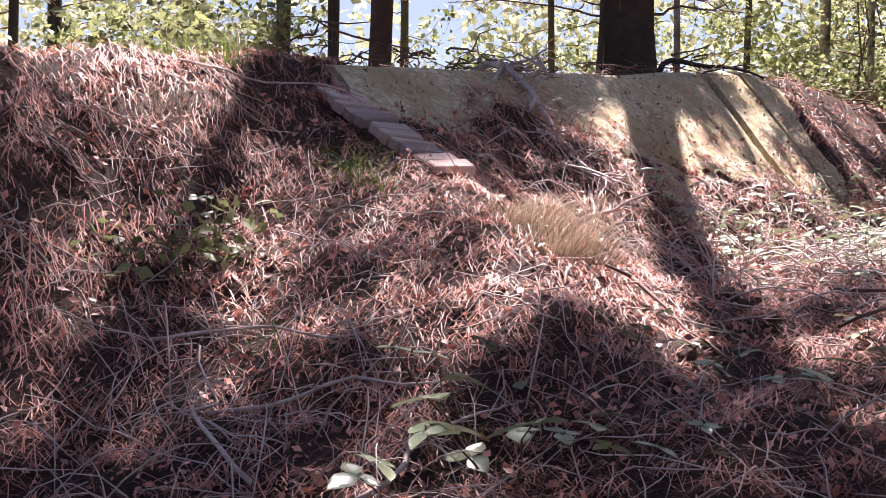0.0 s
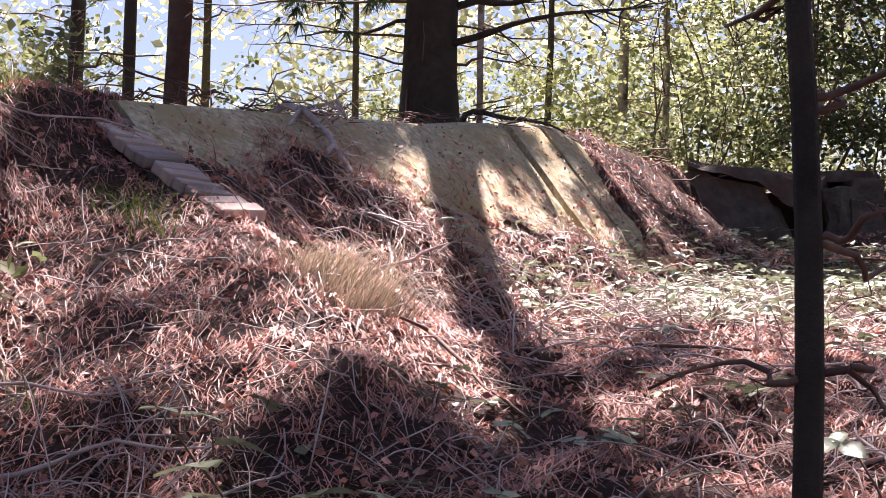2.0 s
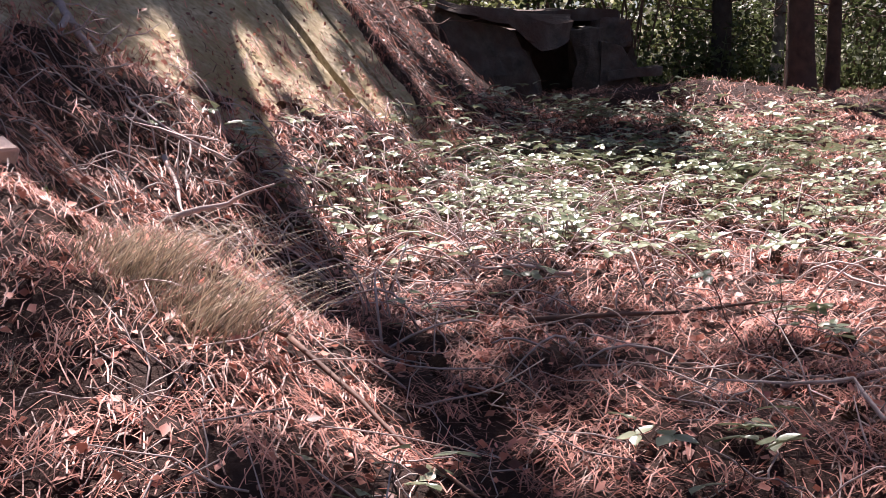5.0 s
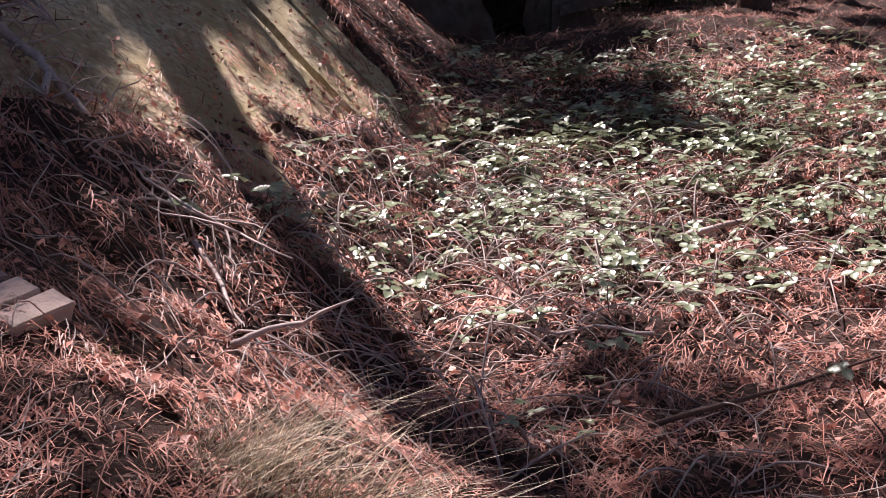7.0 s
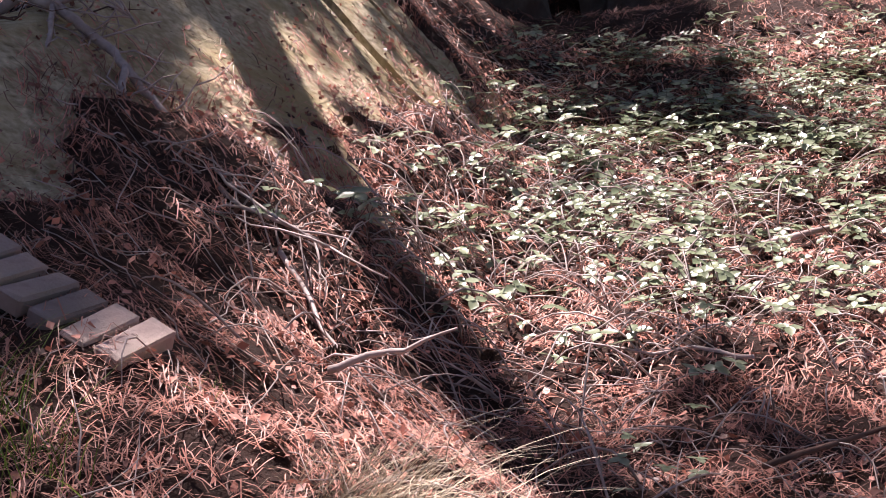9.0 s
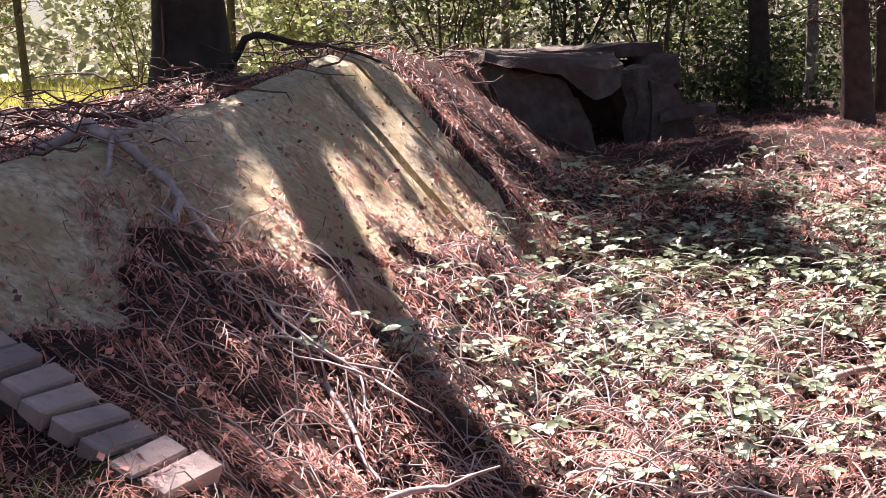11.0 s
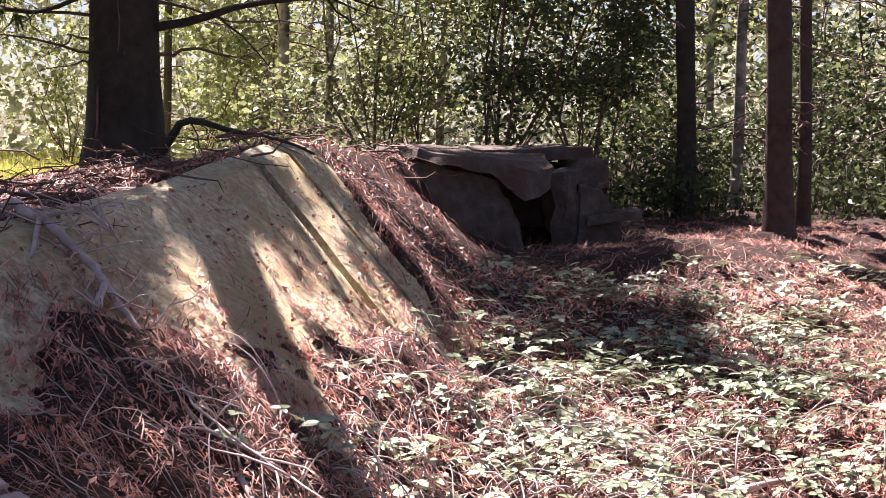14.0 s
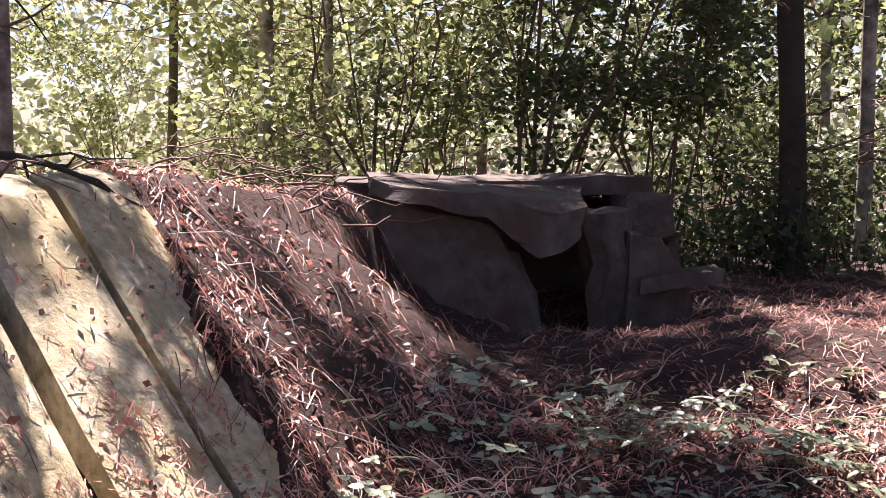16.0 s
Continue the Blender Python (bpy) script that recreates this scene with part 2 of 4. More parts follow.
def panel_mesh(y0, y1, depth, seed, lift=0.0):
    """A thick sloping slab with a rounded upper edge and a chipped surface."""
    g = Geo()
    prof = [(-0.15, -0.14), (-0.13, -0.075), (-0.012, -0.006)] + [(depth * k / 16, 0.0) for k in range(17)]
    ny = max(4, int((y1 - y0) / 0.06))
    for j in range(ny + 1):
        y = y0 + (y1 - y0) * j / ny
        edge = min(j, ny - j)
        for d, l in prof:
            dz = 0.006 * fbm(d * 3, y, 3.0, seed) + 0.004 * fbm(d, y, 12, seed) - (0.006 if edge == 0 else 0)
            g.v.append(flank_point(y, d, l + dz + lift))
    m = len(prof)
    for j in range(ny):
        for i in range(m - 1):
            g.f.append((j * m + i, j * m + i + 1, (j + 1) * m + i + 1, (j + 1) * m + i))
    top = len(g.v)
    g.v += [(x, y, z - 0.13) for x, y, z in g.v]
    for j in (0, ny):
        for i in range(m - 1):
            q = (j * m + i, j * m + i + 1, top + j * m + i + 1, top + j * m + i)
            g.f.append(q if j else q[::-1])
    for j in range(ny):
        for i, s in ((0, 1), (m - 1, -1)):
            q = (j * m + i, (j + 1) * m + i, top + (j + 1) * m + i, top + j * m + i)
            g.f.append(q if s > 0 else q[::-1])
    return g


flank = thing("concrete_revetment", flank_point(5, 0.4), "sloping mossy concrete revetment half buried in pine needles", "concrete slab")
inv = flank.matrix_basis.inverted()
for y0, y1, dep, sd, up in ((3.04, 5.931, 1.0, 1.0, 0.0), (5.999, 6.332, 1.0, 5.0, 0.01), (6.368, 6.72, 1.0, 9.0, 0.012)):
    p = part("panel", panel_mesh(y0, y1, dep, sd, up), M_CONC, flank, smooth=False)
    p.matrix_parent_inverse = inv

C0, CD = Vector((-0.5, 2.50, 0.775)), Vector((-0.805, 0.45, 0.385)).normalized()
CSIDE = Vector((-0.45, -0.85, 0.0)).normalized()
CSIDE = (CSIDE - CD * CSIDE.dot(CD)).normalized()
CUP = CSIDE.cross(CD).normalized()
if CUP.z < 0:
    CUP = -CUP
coping = thing("brick_coping", tuple(C0), "row of weathered bricks capping a low wall down the bank", "brick coping")
basis = Matrix((CSIDE, CD, CUP)).transposed().to_4x4()


def brick_mesh(w, l, h, seed):
    bm = bmesh.new()
    bmesh.ops.create_cube(bm, size=1.0)
    bmesh.ops.scale(bm, vec=(w, l, h), verts=bm.verts)
    bmesh.ops.bevel(bm, geom=bm.edges[:], offset=0.006, segments=1, affect="EDGES")
    r = random.Random(seed)
    for v in bm.verts:
        v.co += Vector((r.uniform(-1, 1), r.uniform(-1, 1), r.uniform(-1, 1))) * 0.0025
    me = bpy.data.meshes.new("brick")
    bm.to_mesh(me)
    bm.free()
    me.materials.append(M_BRICK)
    return me


PITCH = 0.083
bed = Geo()
wall_l = PITCH * 14.2
bx = [(-0.06, -0.01, -0.42), (0.06, -0.01, -0.42), (0.06, -0.01, -0.03), (-0.06, -0.01, -0.03)]
vv = [C0 + CSIDE * (0.078 + x) + CD * (yy) + Vector((0, 0, z)) + (CUP * 0) for yy in (-0.08, wall_l) for x, _, z in bx]
bed.add([tuple(v - C0) for v in vv], [(0, 1, 2, 3), (7, 6, 5, 4), (0, 4, 5, 1), (1, 5, 6, 2), (2, 6, 7, 3), (3, 7, 4, 0)])
part("wall_core", bed, M_MORTAR, coping, smooth=False)
bricks = [brick_mesh(0.165, 0.068, 0.045, s) for s in range(4)]
for i in range(-1, 13):
    b = part("brick", bricks[i % 4], None, coping)
    off = CSIDE * (0.078 + R.uniform(-0.012, 0.012)) + CD * (PITCH * (i + 0.5)) + CUP * (-0.02 + R.uniform(-0.006, 0.006))
    b.matrix_basis = Matrix.Translation(off) @ basis @ pose(0, 0, 0, R.uniform(-4, 4), R.uniform(-4, 4), R.uniform(-4, 4))


# ---- the collapsed bunker at the far end ----
def lump(corners_bottom, corners_top, seed, rough=0.02, cuts=5):
    """A rough broken concrete block between two quads."""
    bm = bmesh.new()
    vs = [bm.verts.new(c) for c in (*corners_bottom, *corners_top)]
    n = len(corners_bottom)
    bm.faces.new(vs[:n][::-1])
    bm.faces.new(vs[n:])
    for i in range(n):
        j = (i + 1) % n
        bm.faces.new((vs[i], vs[j], vs[n + j], vs[n + i]))
    bmesh.ops.subdivide_edges(bm, edges=bm.edges[:], cuts=cuts, use_grid_fill=True)
    bmesh.ops.triangulate(bm, faces=[f for f in bm.faces if len(f.verts) > 4])
    for v in bm.verts:
        q = v.co * 3.5 + Vector((seed, -seed, seed))
        v.co += Vector((noise.noise(q), noise.noise(q + Vector((9, 3, 1))), noise.noise(q + Vector((2, 8, 5))))) * rough * 1.6
        q = v.co * 16
        v.co += Vector((noise.noise(q), noise.noise(q + Vector((5, 3, 1))), noise.noise(q + Vector((2, 4, 5))))) * rough * 0.4
    bmesh.ops.recalc_face_normals(bm, faces=bm.faces[:])
    me = bpy.data.meshes.new("block")
    bm.to_mesh(me)
    bm.free()
    me.materials.append(M_CONC_OLD_SHADED)
    return me


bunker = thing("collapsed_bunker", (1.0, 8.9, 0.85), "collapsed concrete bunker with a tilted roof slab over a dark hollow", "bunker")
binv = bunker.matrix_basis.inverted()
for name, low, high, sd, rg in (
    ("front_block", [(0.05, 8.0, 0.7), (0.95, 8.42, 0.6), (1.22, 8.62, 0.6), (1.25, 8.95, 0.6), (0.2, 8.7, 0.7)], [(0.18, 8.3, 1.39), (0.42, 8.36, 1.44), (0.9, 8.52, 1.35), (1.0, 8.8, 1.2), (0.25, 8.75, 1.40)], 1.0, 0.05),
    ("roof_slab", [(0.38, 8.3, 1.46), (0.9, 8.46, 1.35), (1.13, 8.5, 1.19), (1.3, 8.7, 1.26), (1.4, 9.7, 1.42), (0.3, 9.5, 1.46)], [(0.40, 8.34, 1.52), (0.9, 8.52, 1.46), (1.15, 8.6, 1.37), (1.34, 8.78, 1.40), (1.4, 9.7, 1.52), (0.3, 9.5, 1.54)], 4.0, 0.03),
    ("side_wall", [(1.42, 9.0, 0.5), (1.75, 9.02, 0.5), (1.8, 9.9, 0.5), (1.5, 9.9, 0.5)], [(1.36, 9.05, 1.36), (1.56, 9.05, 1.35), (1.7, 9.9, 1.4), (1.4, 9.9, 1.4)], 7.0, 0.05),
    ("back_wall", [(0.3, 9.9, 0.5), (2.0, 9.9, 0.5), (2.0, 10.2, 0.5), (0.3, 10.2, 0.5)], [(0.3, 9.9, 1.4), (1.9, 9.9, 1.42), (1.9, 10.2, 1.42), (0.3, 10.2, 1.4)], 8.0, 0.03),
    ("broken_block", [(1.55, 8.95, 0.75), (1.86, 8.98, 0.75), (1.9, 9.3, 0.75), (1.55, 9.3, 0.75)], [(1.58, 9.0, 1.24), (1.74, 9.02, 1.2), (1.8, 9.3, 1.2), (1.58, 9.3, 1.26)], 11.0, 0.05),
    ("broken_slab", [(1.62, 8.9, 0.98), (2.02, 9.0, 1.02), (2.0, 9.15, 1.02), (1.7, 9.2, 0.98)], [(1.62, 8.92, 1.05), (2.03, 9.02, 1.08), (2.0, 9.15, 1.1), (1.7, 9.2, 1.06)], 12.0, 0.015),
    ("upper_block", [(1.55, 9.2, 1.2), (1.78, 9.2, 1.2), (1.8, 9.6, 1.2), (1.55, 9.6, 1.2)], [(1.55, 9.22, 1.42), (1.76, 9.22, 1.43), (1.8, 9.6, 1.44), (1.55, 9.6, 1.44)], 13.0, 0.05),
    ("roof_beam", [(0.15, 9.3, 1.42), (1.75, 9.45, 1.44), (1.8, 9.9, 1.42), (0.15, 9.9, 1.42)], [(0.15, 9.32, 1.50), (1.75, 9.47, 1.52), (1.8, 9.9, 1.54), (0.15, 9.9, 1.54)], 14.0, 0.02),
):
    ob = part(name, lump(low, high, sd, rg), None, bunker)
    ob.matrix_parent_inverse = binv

stub = tagged(part("concrete_block", lump([(-1.72, 2.86, 0.8), (-1.42, 2.82, 0.8), (-1.36, 3.08, 0.8), (-1.68, 3.12, 0.8)], [(-1.68, 2.88, 1.2), (-1.44, 2.85, 1.21), (-1.40, 3.06, 1.22), (-1.66, 3.1, 1.2)], 21.0, 0.05), None), "dark rounded concrete block at the coping's head", "concrete block")


# ---- trees ----
def bent(a, b, n, wob, seed):
    a, b = Vector(a), Vector(b)
    r = random.Random(seed)
    o = Vector((r.uniform(0, 50), r.uniform(0, 50), r.uniform(0, 50)))
    out = []
    for i in range(n + 1):
        w = i / n
        k = math.sin(math.pi * min(w * 1.2, 1.0)) * 0.5 + w * 0.6
        out.append(a.lerp(b, w) + Vector((noise.noise(o + Vector((w * 3, 0, 0))), noise.noise(o + Vector((0, w * 3, 0))), noise.noise(o + Vector((0, 0, w * 3))) * 0.6)) * wob * k)
    return out


def trunk_geo(h, r0, r1, lean, seed, sides=14):
    g = Geo()
    r = random.Random(seed)
    pts, rad = [], []
    n = 22
    for i in range(n + 1):
        w = (i / n) ** 1.5
        z = -0.15 + (h + 0.15) * w
        pts.append(Vector((lean[0] * z + 0.02 * noise.noise(Vector((z * 0.8, seed, 0))), lean[1] * z + 0.02 * noise.noise(Vector((seed, z * 0.8, 3))), z)))
        flare = 0.35 * math.exp(-max(z, 0) / 0.22)
        rad.append((r0 + (r1 - r0) * w) * (1 + flare))
    g.tube(pts, rad, sides)
    g.v = [tuple(Vector(v) + Vector((1, 1, 0)) * r0 * 0.12 * noise.noise(Vector(v) * 9)) for v in g.v]
    return g, pts


def spray(g, p, d, size, n, rr, width=0.006):
    """A tuft of pine needles at p pointing along d."""
    d = Vector(d).normalized()
    for _ in range(n):
        v = (d + Vector((rr.uniform(-1, 1), rr.uniform(-1, 1), rr.uniform(-1, 1))) * 0.9).normalized() * size * rr.uniform(0.6, 1.1)
        s = v.cross(Vector((rr.uniform(-1, 1), rr.uniform(-1, 1), rr.uniform(-1, 1)))).normalized() * width
        a = p + v * 0.05
        g.add([tuple(a - s), tuple(a + s), tuple(p + v)], [(0, 1, 2)])


def leaf_quad(g, p, size, rr, up=0.5):
    """A small leaf: a folded diamond."""
    d = Vector((rr.uniform(-1, 1), rr.uniform(-1, 1), rr.uniform(-0.7, 0.5))).normalized()
    n = Vector((rr.uniform(-1, 1), rr.uniform(-1, 1), rr.uniform(-1, 1) + up)).normalized()
    s = d.cross(n).normalized() * size * 0.33
    f = n * size * 0.08
    m = p + d * size * 0.45
    g.add([tuple(p), tuple(m + s + f), tuple(p + d * size), tuple(m - s + f)], [(0, 1, 2), (0, 2, 3)])


def limb_with_twigs(g, fol, a, b, r0, seed, twigs=7, wob=0.25, leaf=None, bare_to=0.3, apart=None):
    """A limb from a to b with side twigs; foliage at the twigs' ends goes into fol."""
    rr = random.Random(seed)
    n = 9
    pts = bent(a, b, n, wob, seed)
    g.tube(pts, [r0 * (1 - 0.85 * i / n) + 0.0015 for i in range(n + 1)], 6)
    L = (Vector(b) - Vector(a)).length
    ax = (Vector(b) - Vector(a)).normalized()
    for _ in range(twigs):
        w = rr.uniform(bare_to, 1.0)
        i = min(int(w * n), n - 1)
        p = pts[i].lerp(pts[i + 1], w * n - i)
        e = p + (ax * rr.uniform(0.1, 0.8) + Vector((rr.uniform(-1, 1), rr.uniform(-1, 1), rr.uniform(-0.9, 0.5)))).normalized() * L * rr.uniform(0.12, 0.32)
        tp = bent(p, e, 4, wob * 0.4, rr.random())
        rt = max(0.0018, r0 * 0.28)
        tg = g if apart is None else Geo()
        tg.tube(tp, [rt, rt * 0.8, rt * 0.6, rt * 0.45, rt * 0.25], 4)
        if apart:
            apart(tg)
        if leaf and fol is not None:
            leaf(fol, tp, rr)


def pine_leaf(fol, tp, rr, n=4, size=0.13):
    for i in range(2, 5):
        for _ in range(n):
            spray(fol, tp[i] + Vector((rr.uniform(-1, 1), rr.uniform(-1, 1), rr.uniform(-1, 1))) * 0.06, tp[i] - tp[i - 1], size, 9, rr)


def build_pine(name, at, h, r0, r1, lean, seed, limbs, bark, label, crown_from=3.5, crown_n=26, crown_r=1.6, group="", lop=0.0, twist=0.0):
    """A pine: trunk, the named limbs, and a crown of limbs with needle tufts above."""
    t = thing(name, at, label, "tree", group)
    tg, pts = trunk_geo(h, r0, r1, lean, seed)
    part("trunk", tg, bark, t)

    def axis(z):
        return Vector((lean[0] * z, lean[1] * z, z))
    for k, (z, dx, dy, dz, rad, tw, green) in enumerate(limbs):
        bg, fg = Geo(), Geo()
        limb_with_twigs(bg, fg, axis(z), axis(z) + Vector((dx, dy, dz)), rad, seed + k * 3.3, tw, 0.22, pine_leaf if green else None, min(0.52, 0.4 + 0.03 * max(0, k - 20)) if green == 2 else 0.3)
        part("branch", bg, M_TWIG_DARK if rad < 0.015 else bark, t)
        if fg.v:
            part("foliage", fg, M_PINE, t)
    # The crown is unseen; lop and twist shape the shade it throws.
    if crown_n:
        rr = random.Random(seed)
        cf = Geo()
        for k in range(crown_n):
            cg = Geo()
            z = crown_from + (h - crown_from) * (k + 0.5) / crown_n
            a = rr.uniform(0, 6.283)
            up = (z - crown_from) / (h - crown_from)
            l = (1 + lop * (1 - twist * up) * math.cos(a)) * crown_r * (1.05 - (0.4 if twist else 0.7) * up) * rr.uniform(0.7, 1.15)
            e = axis(z) + Vector((math.cos(a) * l, math.sin(a) * l, rr.uniform(-0.15, 0.35) * l))
            limb_with_twigs(cg, cf, axis(z), e, 0.02, seed + k, 9, 0.3, lambda f, tp, r: [spray(f, tp[i] + Vector((r.uniform(-1, 1), r.uniform(-1, 1), r.uniform(-1, 1))) * 0.12, tp[i] - tp[i - 1], 0.2, 12, r, 0.016) for i in (1, 2, 3, 4, 4)])
            part("crown_limb", cg, bark, t)
        part("crown", cf, M_PINE, t)
    return t


def on_land(x, y, up=0.0):
    return (x, y, land(x, y) + up)


big = build_pine("pine_tree", (-1.25, 6.95, land(-1.25, 6.95)), 13.5, 0.185, 0.07, (0.015, 0.01), 3.0, [
    (0.74, 1.5, -0.2, 0.2, 0.028, 9, False), (0.98, 1.3, 0.0, 0.1, 0.03, 8, False), (0.66, 0.85, -0.15, -0.02, 0.012, 7, False),
    (0.55, 0.4, -0.2, 0.0, 0.006, 4, False), (0.92, -0.85, -0.4, -0.16, 0.018, 8, False), (1.3, -1.3, -0.9, -0.1, 0.018, 10, True),
    (1.5, -0.8, -1.2, -0.35, 0.016, 9, True), (1.7, 0.7, -1.0, 0.1, 0.02, 9, True), (1.55, 1.5, -0.7, 0.25, 0.025, 12, True),
    # The last thirteen limbs are added out of view to shade the crest.
    (1.6, -1.6, 0.3, 0.0, 0.02, 12, True), (0.7, -0.4, -0.3, -0.05, 0.006, 5, False), (0.5, -0.45, -0.25, 0.05, 0.006, 5, False), (0.62, -1.1, -0.5, 0.1, 0.008, 14, False), (0.8, -1.4, -0.2, 0.12, 0.01, 16, False), (1.05, -1.5, -0.6, -0.05, 0.011, 16, False), (1.15, -1.0, 0.3, 0.15, 0.009, 14, False), (0.9, 1.0, 0.3, -0.15, 0.008, 12, False), (1.35, 0.2, -1.2, -0.2, 0.012, 9, True)] + [(3.9 + 0.3 * k, -0.75 - 0.07 * k + 0.15 * math.sin(k * 2.1), 0.35 * math.cos(k * 1.7), 0.1, 0.02, 36, 2) for k in range(13)], M_BARK,
    "large old pine with dark furrowed bark and dead lower limbs", 9.0, 50, 1.3, lop=0.75, twist=1.7)
g = Geo()
arch = [Vector((x, y, z - land(-1.25, 6.95))) - Vector((-1.25, 6.95, 0)) for x, y, z in (
    (-1.12, 6.85, 1.42), (-1.04, 6.8, 1.495), (-0.97, 6.76, 1.585), (-0.925, 6.73, 1.655), (-0.87, 6.71, 1.672), (-0.79, 6.7, 1.66), (-0.69, 6.66, 1.628), (-0.59, 6.62, 1.607), (-0.5, 6.59, 1.6), (-0.41, 6.56, 1.578), (-0.32, 6.52, 1.55), (-0.22, 6.5, 1.505))]
g.tube(arch, [0.026 - 0.0018 * i for i in range(len(arch))], 7)
for k in range(9):
    p = arch[4 + k % 7]
    q = p + Vector((R.uniform(0.0, 0.5), R.uniform(-0.4, 0.2), R.uniform(-0.35, 0.05)))
    g.tube(bent(p, q, 4, 0.08, k + 0.3), [0.006, 0.005, 0.004, 0.003, 0.0015], 4)
part("branch", g, M_BARK, big, "crooked dead lower branch arching over the crest")
for k, (x, y, z) in enumerate(((0.02, -0.2, 0.9), (0.09, -0.18, 1.3), (-0.1, -0.17, 1.1))):
    g = Geo()
    g.tube(bent((x - 0.05, y, -0.05), (x * 0.3, y + 0.04, z), 8, 0.07, 50 + k), [0.009 - 0.0007 * i for i in range(9)], 5)
    part("creeper_stem", g, M_TWIG_DARK, big, "brown creeper stem on the bark")

TREES = [
    (3.05, 9.1, 9, 0.098, 0.05, (-0.03, 0.0), M_BARK_RED, "slim pine trunk with reddish bark"),
    (2.78, 10.8, 9, 0.085, 0.05, (-0.012, 0.0), M_BARK, "dark slim pine trunk in the wood"),
    (3.5, 9.9, 8, 0.055, 0.03, (-0.01, 0.0), M_BARK_RED, "thin reddish pine trunk in the wood"),
    (3.45, 11.6, 8, 0.055, 0.03, (0.02, 0.0), M_BIRCH, "thin pale birch trunk in the wood"),
    (4.6, 10.6, 9, 0.07, 0.04, (-0.05, 0.0), M_BARK, "leaning dark trunk at the wood's edge"),
    (-0.75, 12.6, 12, 0.06, 0.03, (0.01, 0), M_BIRCH, "pale birch trunk behind the bank"),
    (-0.3, 12.9, 11.5, 0.04, 0.03, (0.0, 0), M_BIRCH, "pale birch trunk behind the bank"),
    (-3.1, 6.8, 12.5, 0.085, 0.05, (0.04, 0), M_BARK_RED, "pine trunk on the bank behind tangled branches"),
    (-5.0, 9.5, 9, 0.06, 0.05, (0.0, 0), M_BARK, "dark slim pine trunk on the bank"),
    (-5.9, 10.0, 9, 0.08, 0.05, (0.01, 0), M_BARK, "dark pine trunk on the bank"),
    # Added stem, set up-sun so that its thin shadow streaks the slab.
    (-1.42, 9.0, 6, 0.03, 0.02, (0.0, 0), M_BIRCH, "slender birch stem added behind the big pine to shade the slab"),
    (-8.6, 9.6, 9, 0.08, 0.05, (-0.01, 0), M_BARK, "dark pine trunk on the bank"),
    (-9.6, 10.0, 9, 0.06, 0.05, (0.01, 0), M_BARK, "dark pine trunk on the bank"),
    (5.3, 12.5, 9, 0.08, 0.05, (0.01, 0), M_BARK, "dark pine trunk deep in the wood"),
    (6.2, 11.5, 9, 0.08, 0.05, (-0.02, 0), M_BARK_RED, "reddish pine trunk deep in the wood"),
    (-2.6, 17.5, 9, 0.06, 0.03, (0.02, 0), M_BARK, "slim dark trunk beyond the crest"),
    (-7.2, 15.5, 10, 0.07, 0.04, (0.0, 0), M_BARK, "slim dark trunk beyond the meadow's edge"),
    (0.9, 14.8, 9, 0.05, 0.03, (0.03, 0), M_BIRCH, "slim pale birch in the thicket"),
    (4.0, 14.6, 9, 0.05, 0.03, (0.01, 0), M_BIRCH, "slim pale birch deep in the wood"),
    (-10.5, 15.0, 10, 0.09, 0.05, (0.0, 0), M_BARK_RED, "reddish pine trunk on the far bank"),
    (-4.3, 14.0, 9, 0.045, 0.03, (-0.02, 0), M_BARK, "thin dark trunk at the meadow's edge"),
    (7.6, 12.6, 9, 0.09, 0.05, (0.02, 0), M_BARK, "dark pine trunk in the wood"),
]
for k, (x, y, h, r0, r1, lean, bark, label) in enumerate(TREES):
    rr = random.Random(k + 40)
    limbs = [(rr.uniform(0.6, 3.2), rr.uniform(-0.8, 0.8), rr.uniform(-0.8, 0.3), rr.uniform(-0.3, 0.25), 0.009, 9, False) for _ in range(13)]
    # Crowns out of view are placed for the shade they cast.
    build_pine("birch_tree" if bark is M_BIRCH else "pine_tree", on_land(x, y), h, r0, r1, lean, 11.0 + k * 7, limbs, bark, label, 8.0 if y < 7.5 else h * (0.55 if 11 < h < 12.3 else 0.66), 23 if y < 7.5 else 26 if h == 12 else 8 if h == 11.5 else 14, 1.7 if y < 7.5 else 1.3, lop=-0.42 if y < 7.5 else 0.0)

sapling = thing("dead_sapling", on_land(1.26, 0.34), "thin dead dark sapling standing beside the path", "sapling")
g = Geo()
sp = bent((0, 0, -0.05), (0.0, 0.02, 2.4), 14, 0.07, 3)
g.tube(sp, [0.021 - 0.0008 * i for i in range(15)], 8)
part("stem", g, M_BARK, sapling)
for k in range(20):
    g = Geo()
    a = R.uniform(0, 6.28)
    p = sp[3 + k % 11]
    limb_with_twigs(g, None, p, p + Vector((math.cos(a), math.sin(a), R.uniform(-0.4, 0.5))) * R.uniform(0.1, 0.3), 0.005, k + 0.7, 5, 0.12)
    part("branch", g, M_TWIG_DARK, sapling)


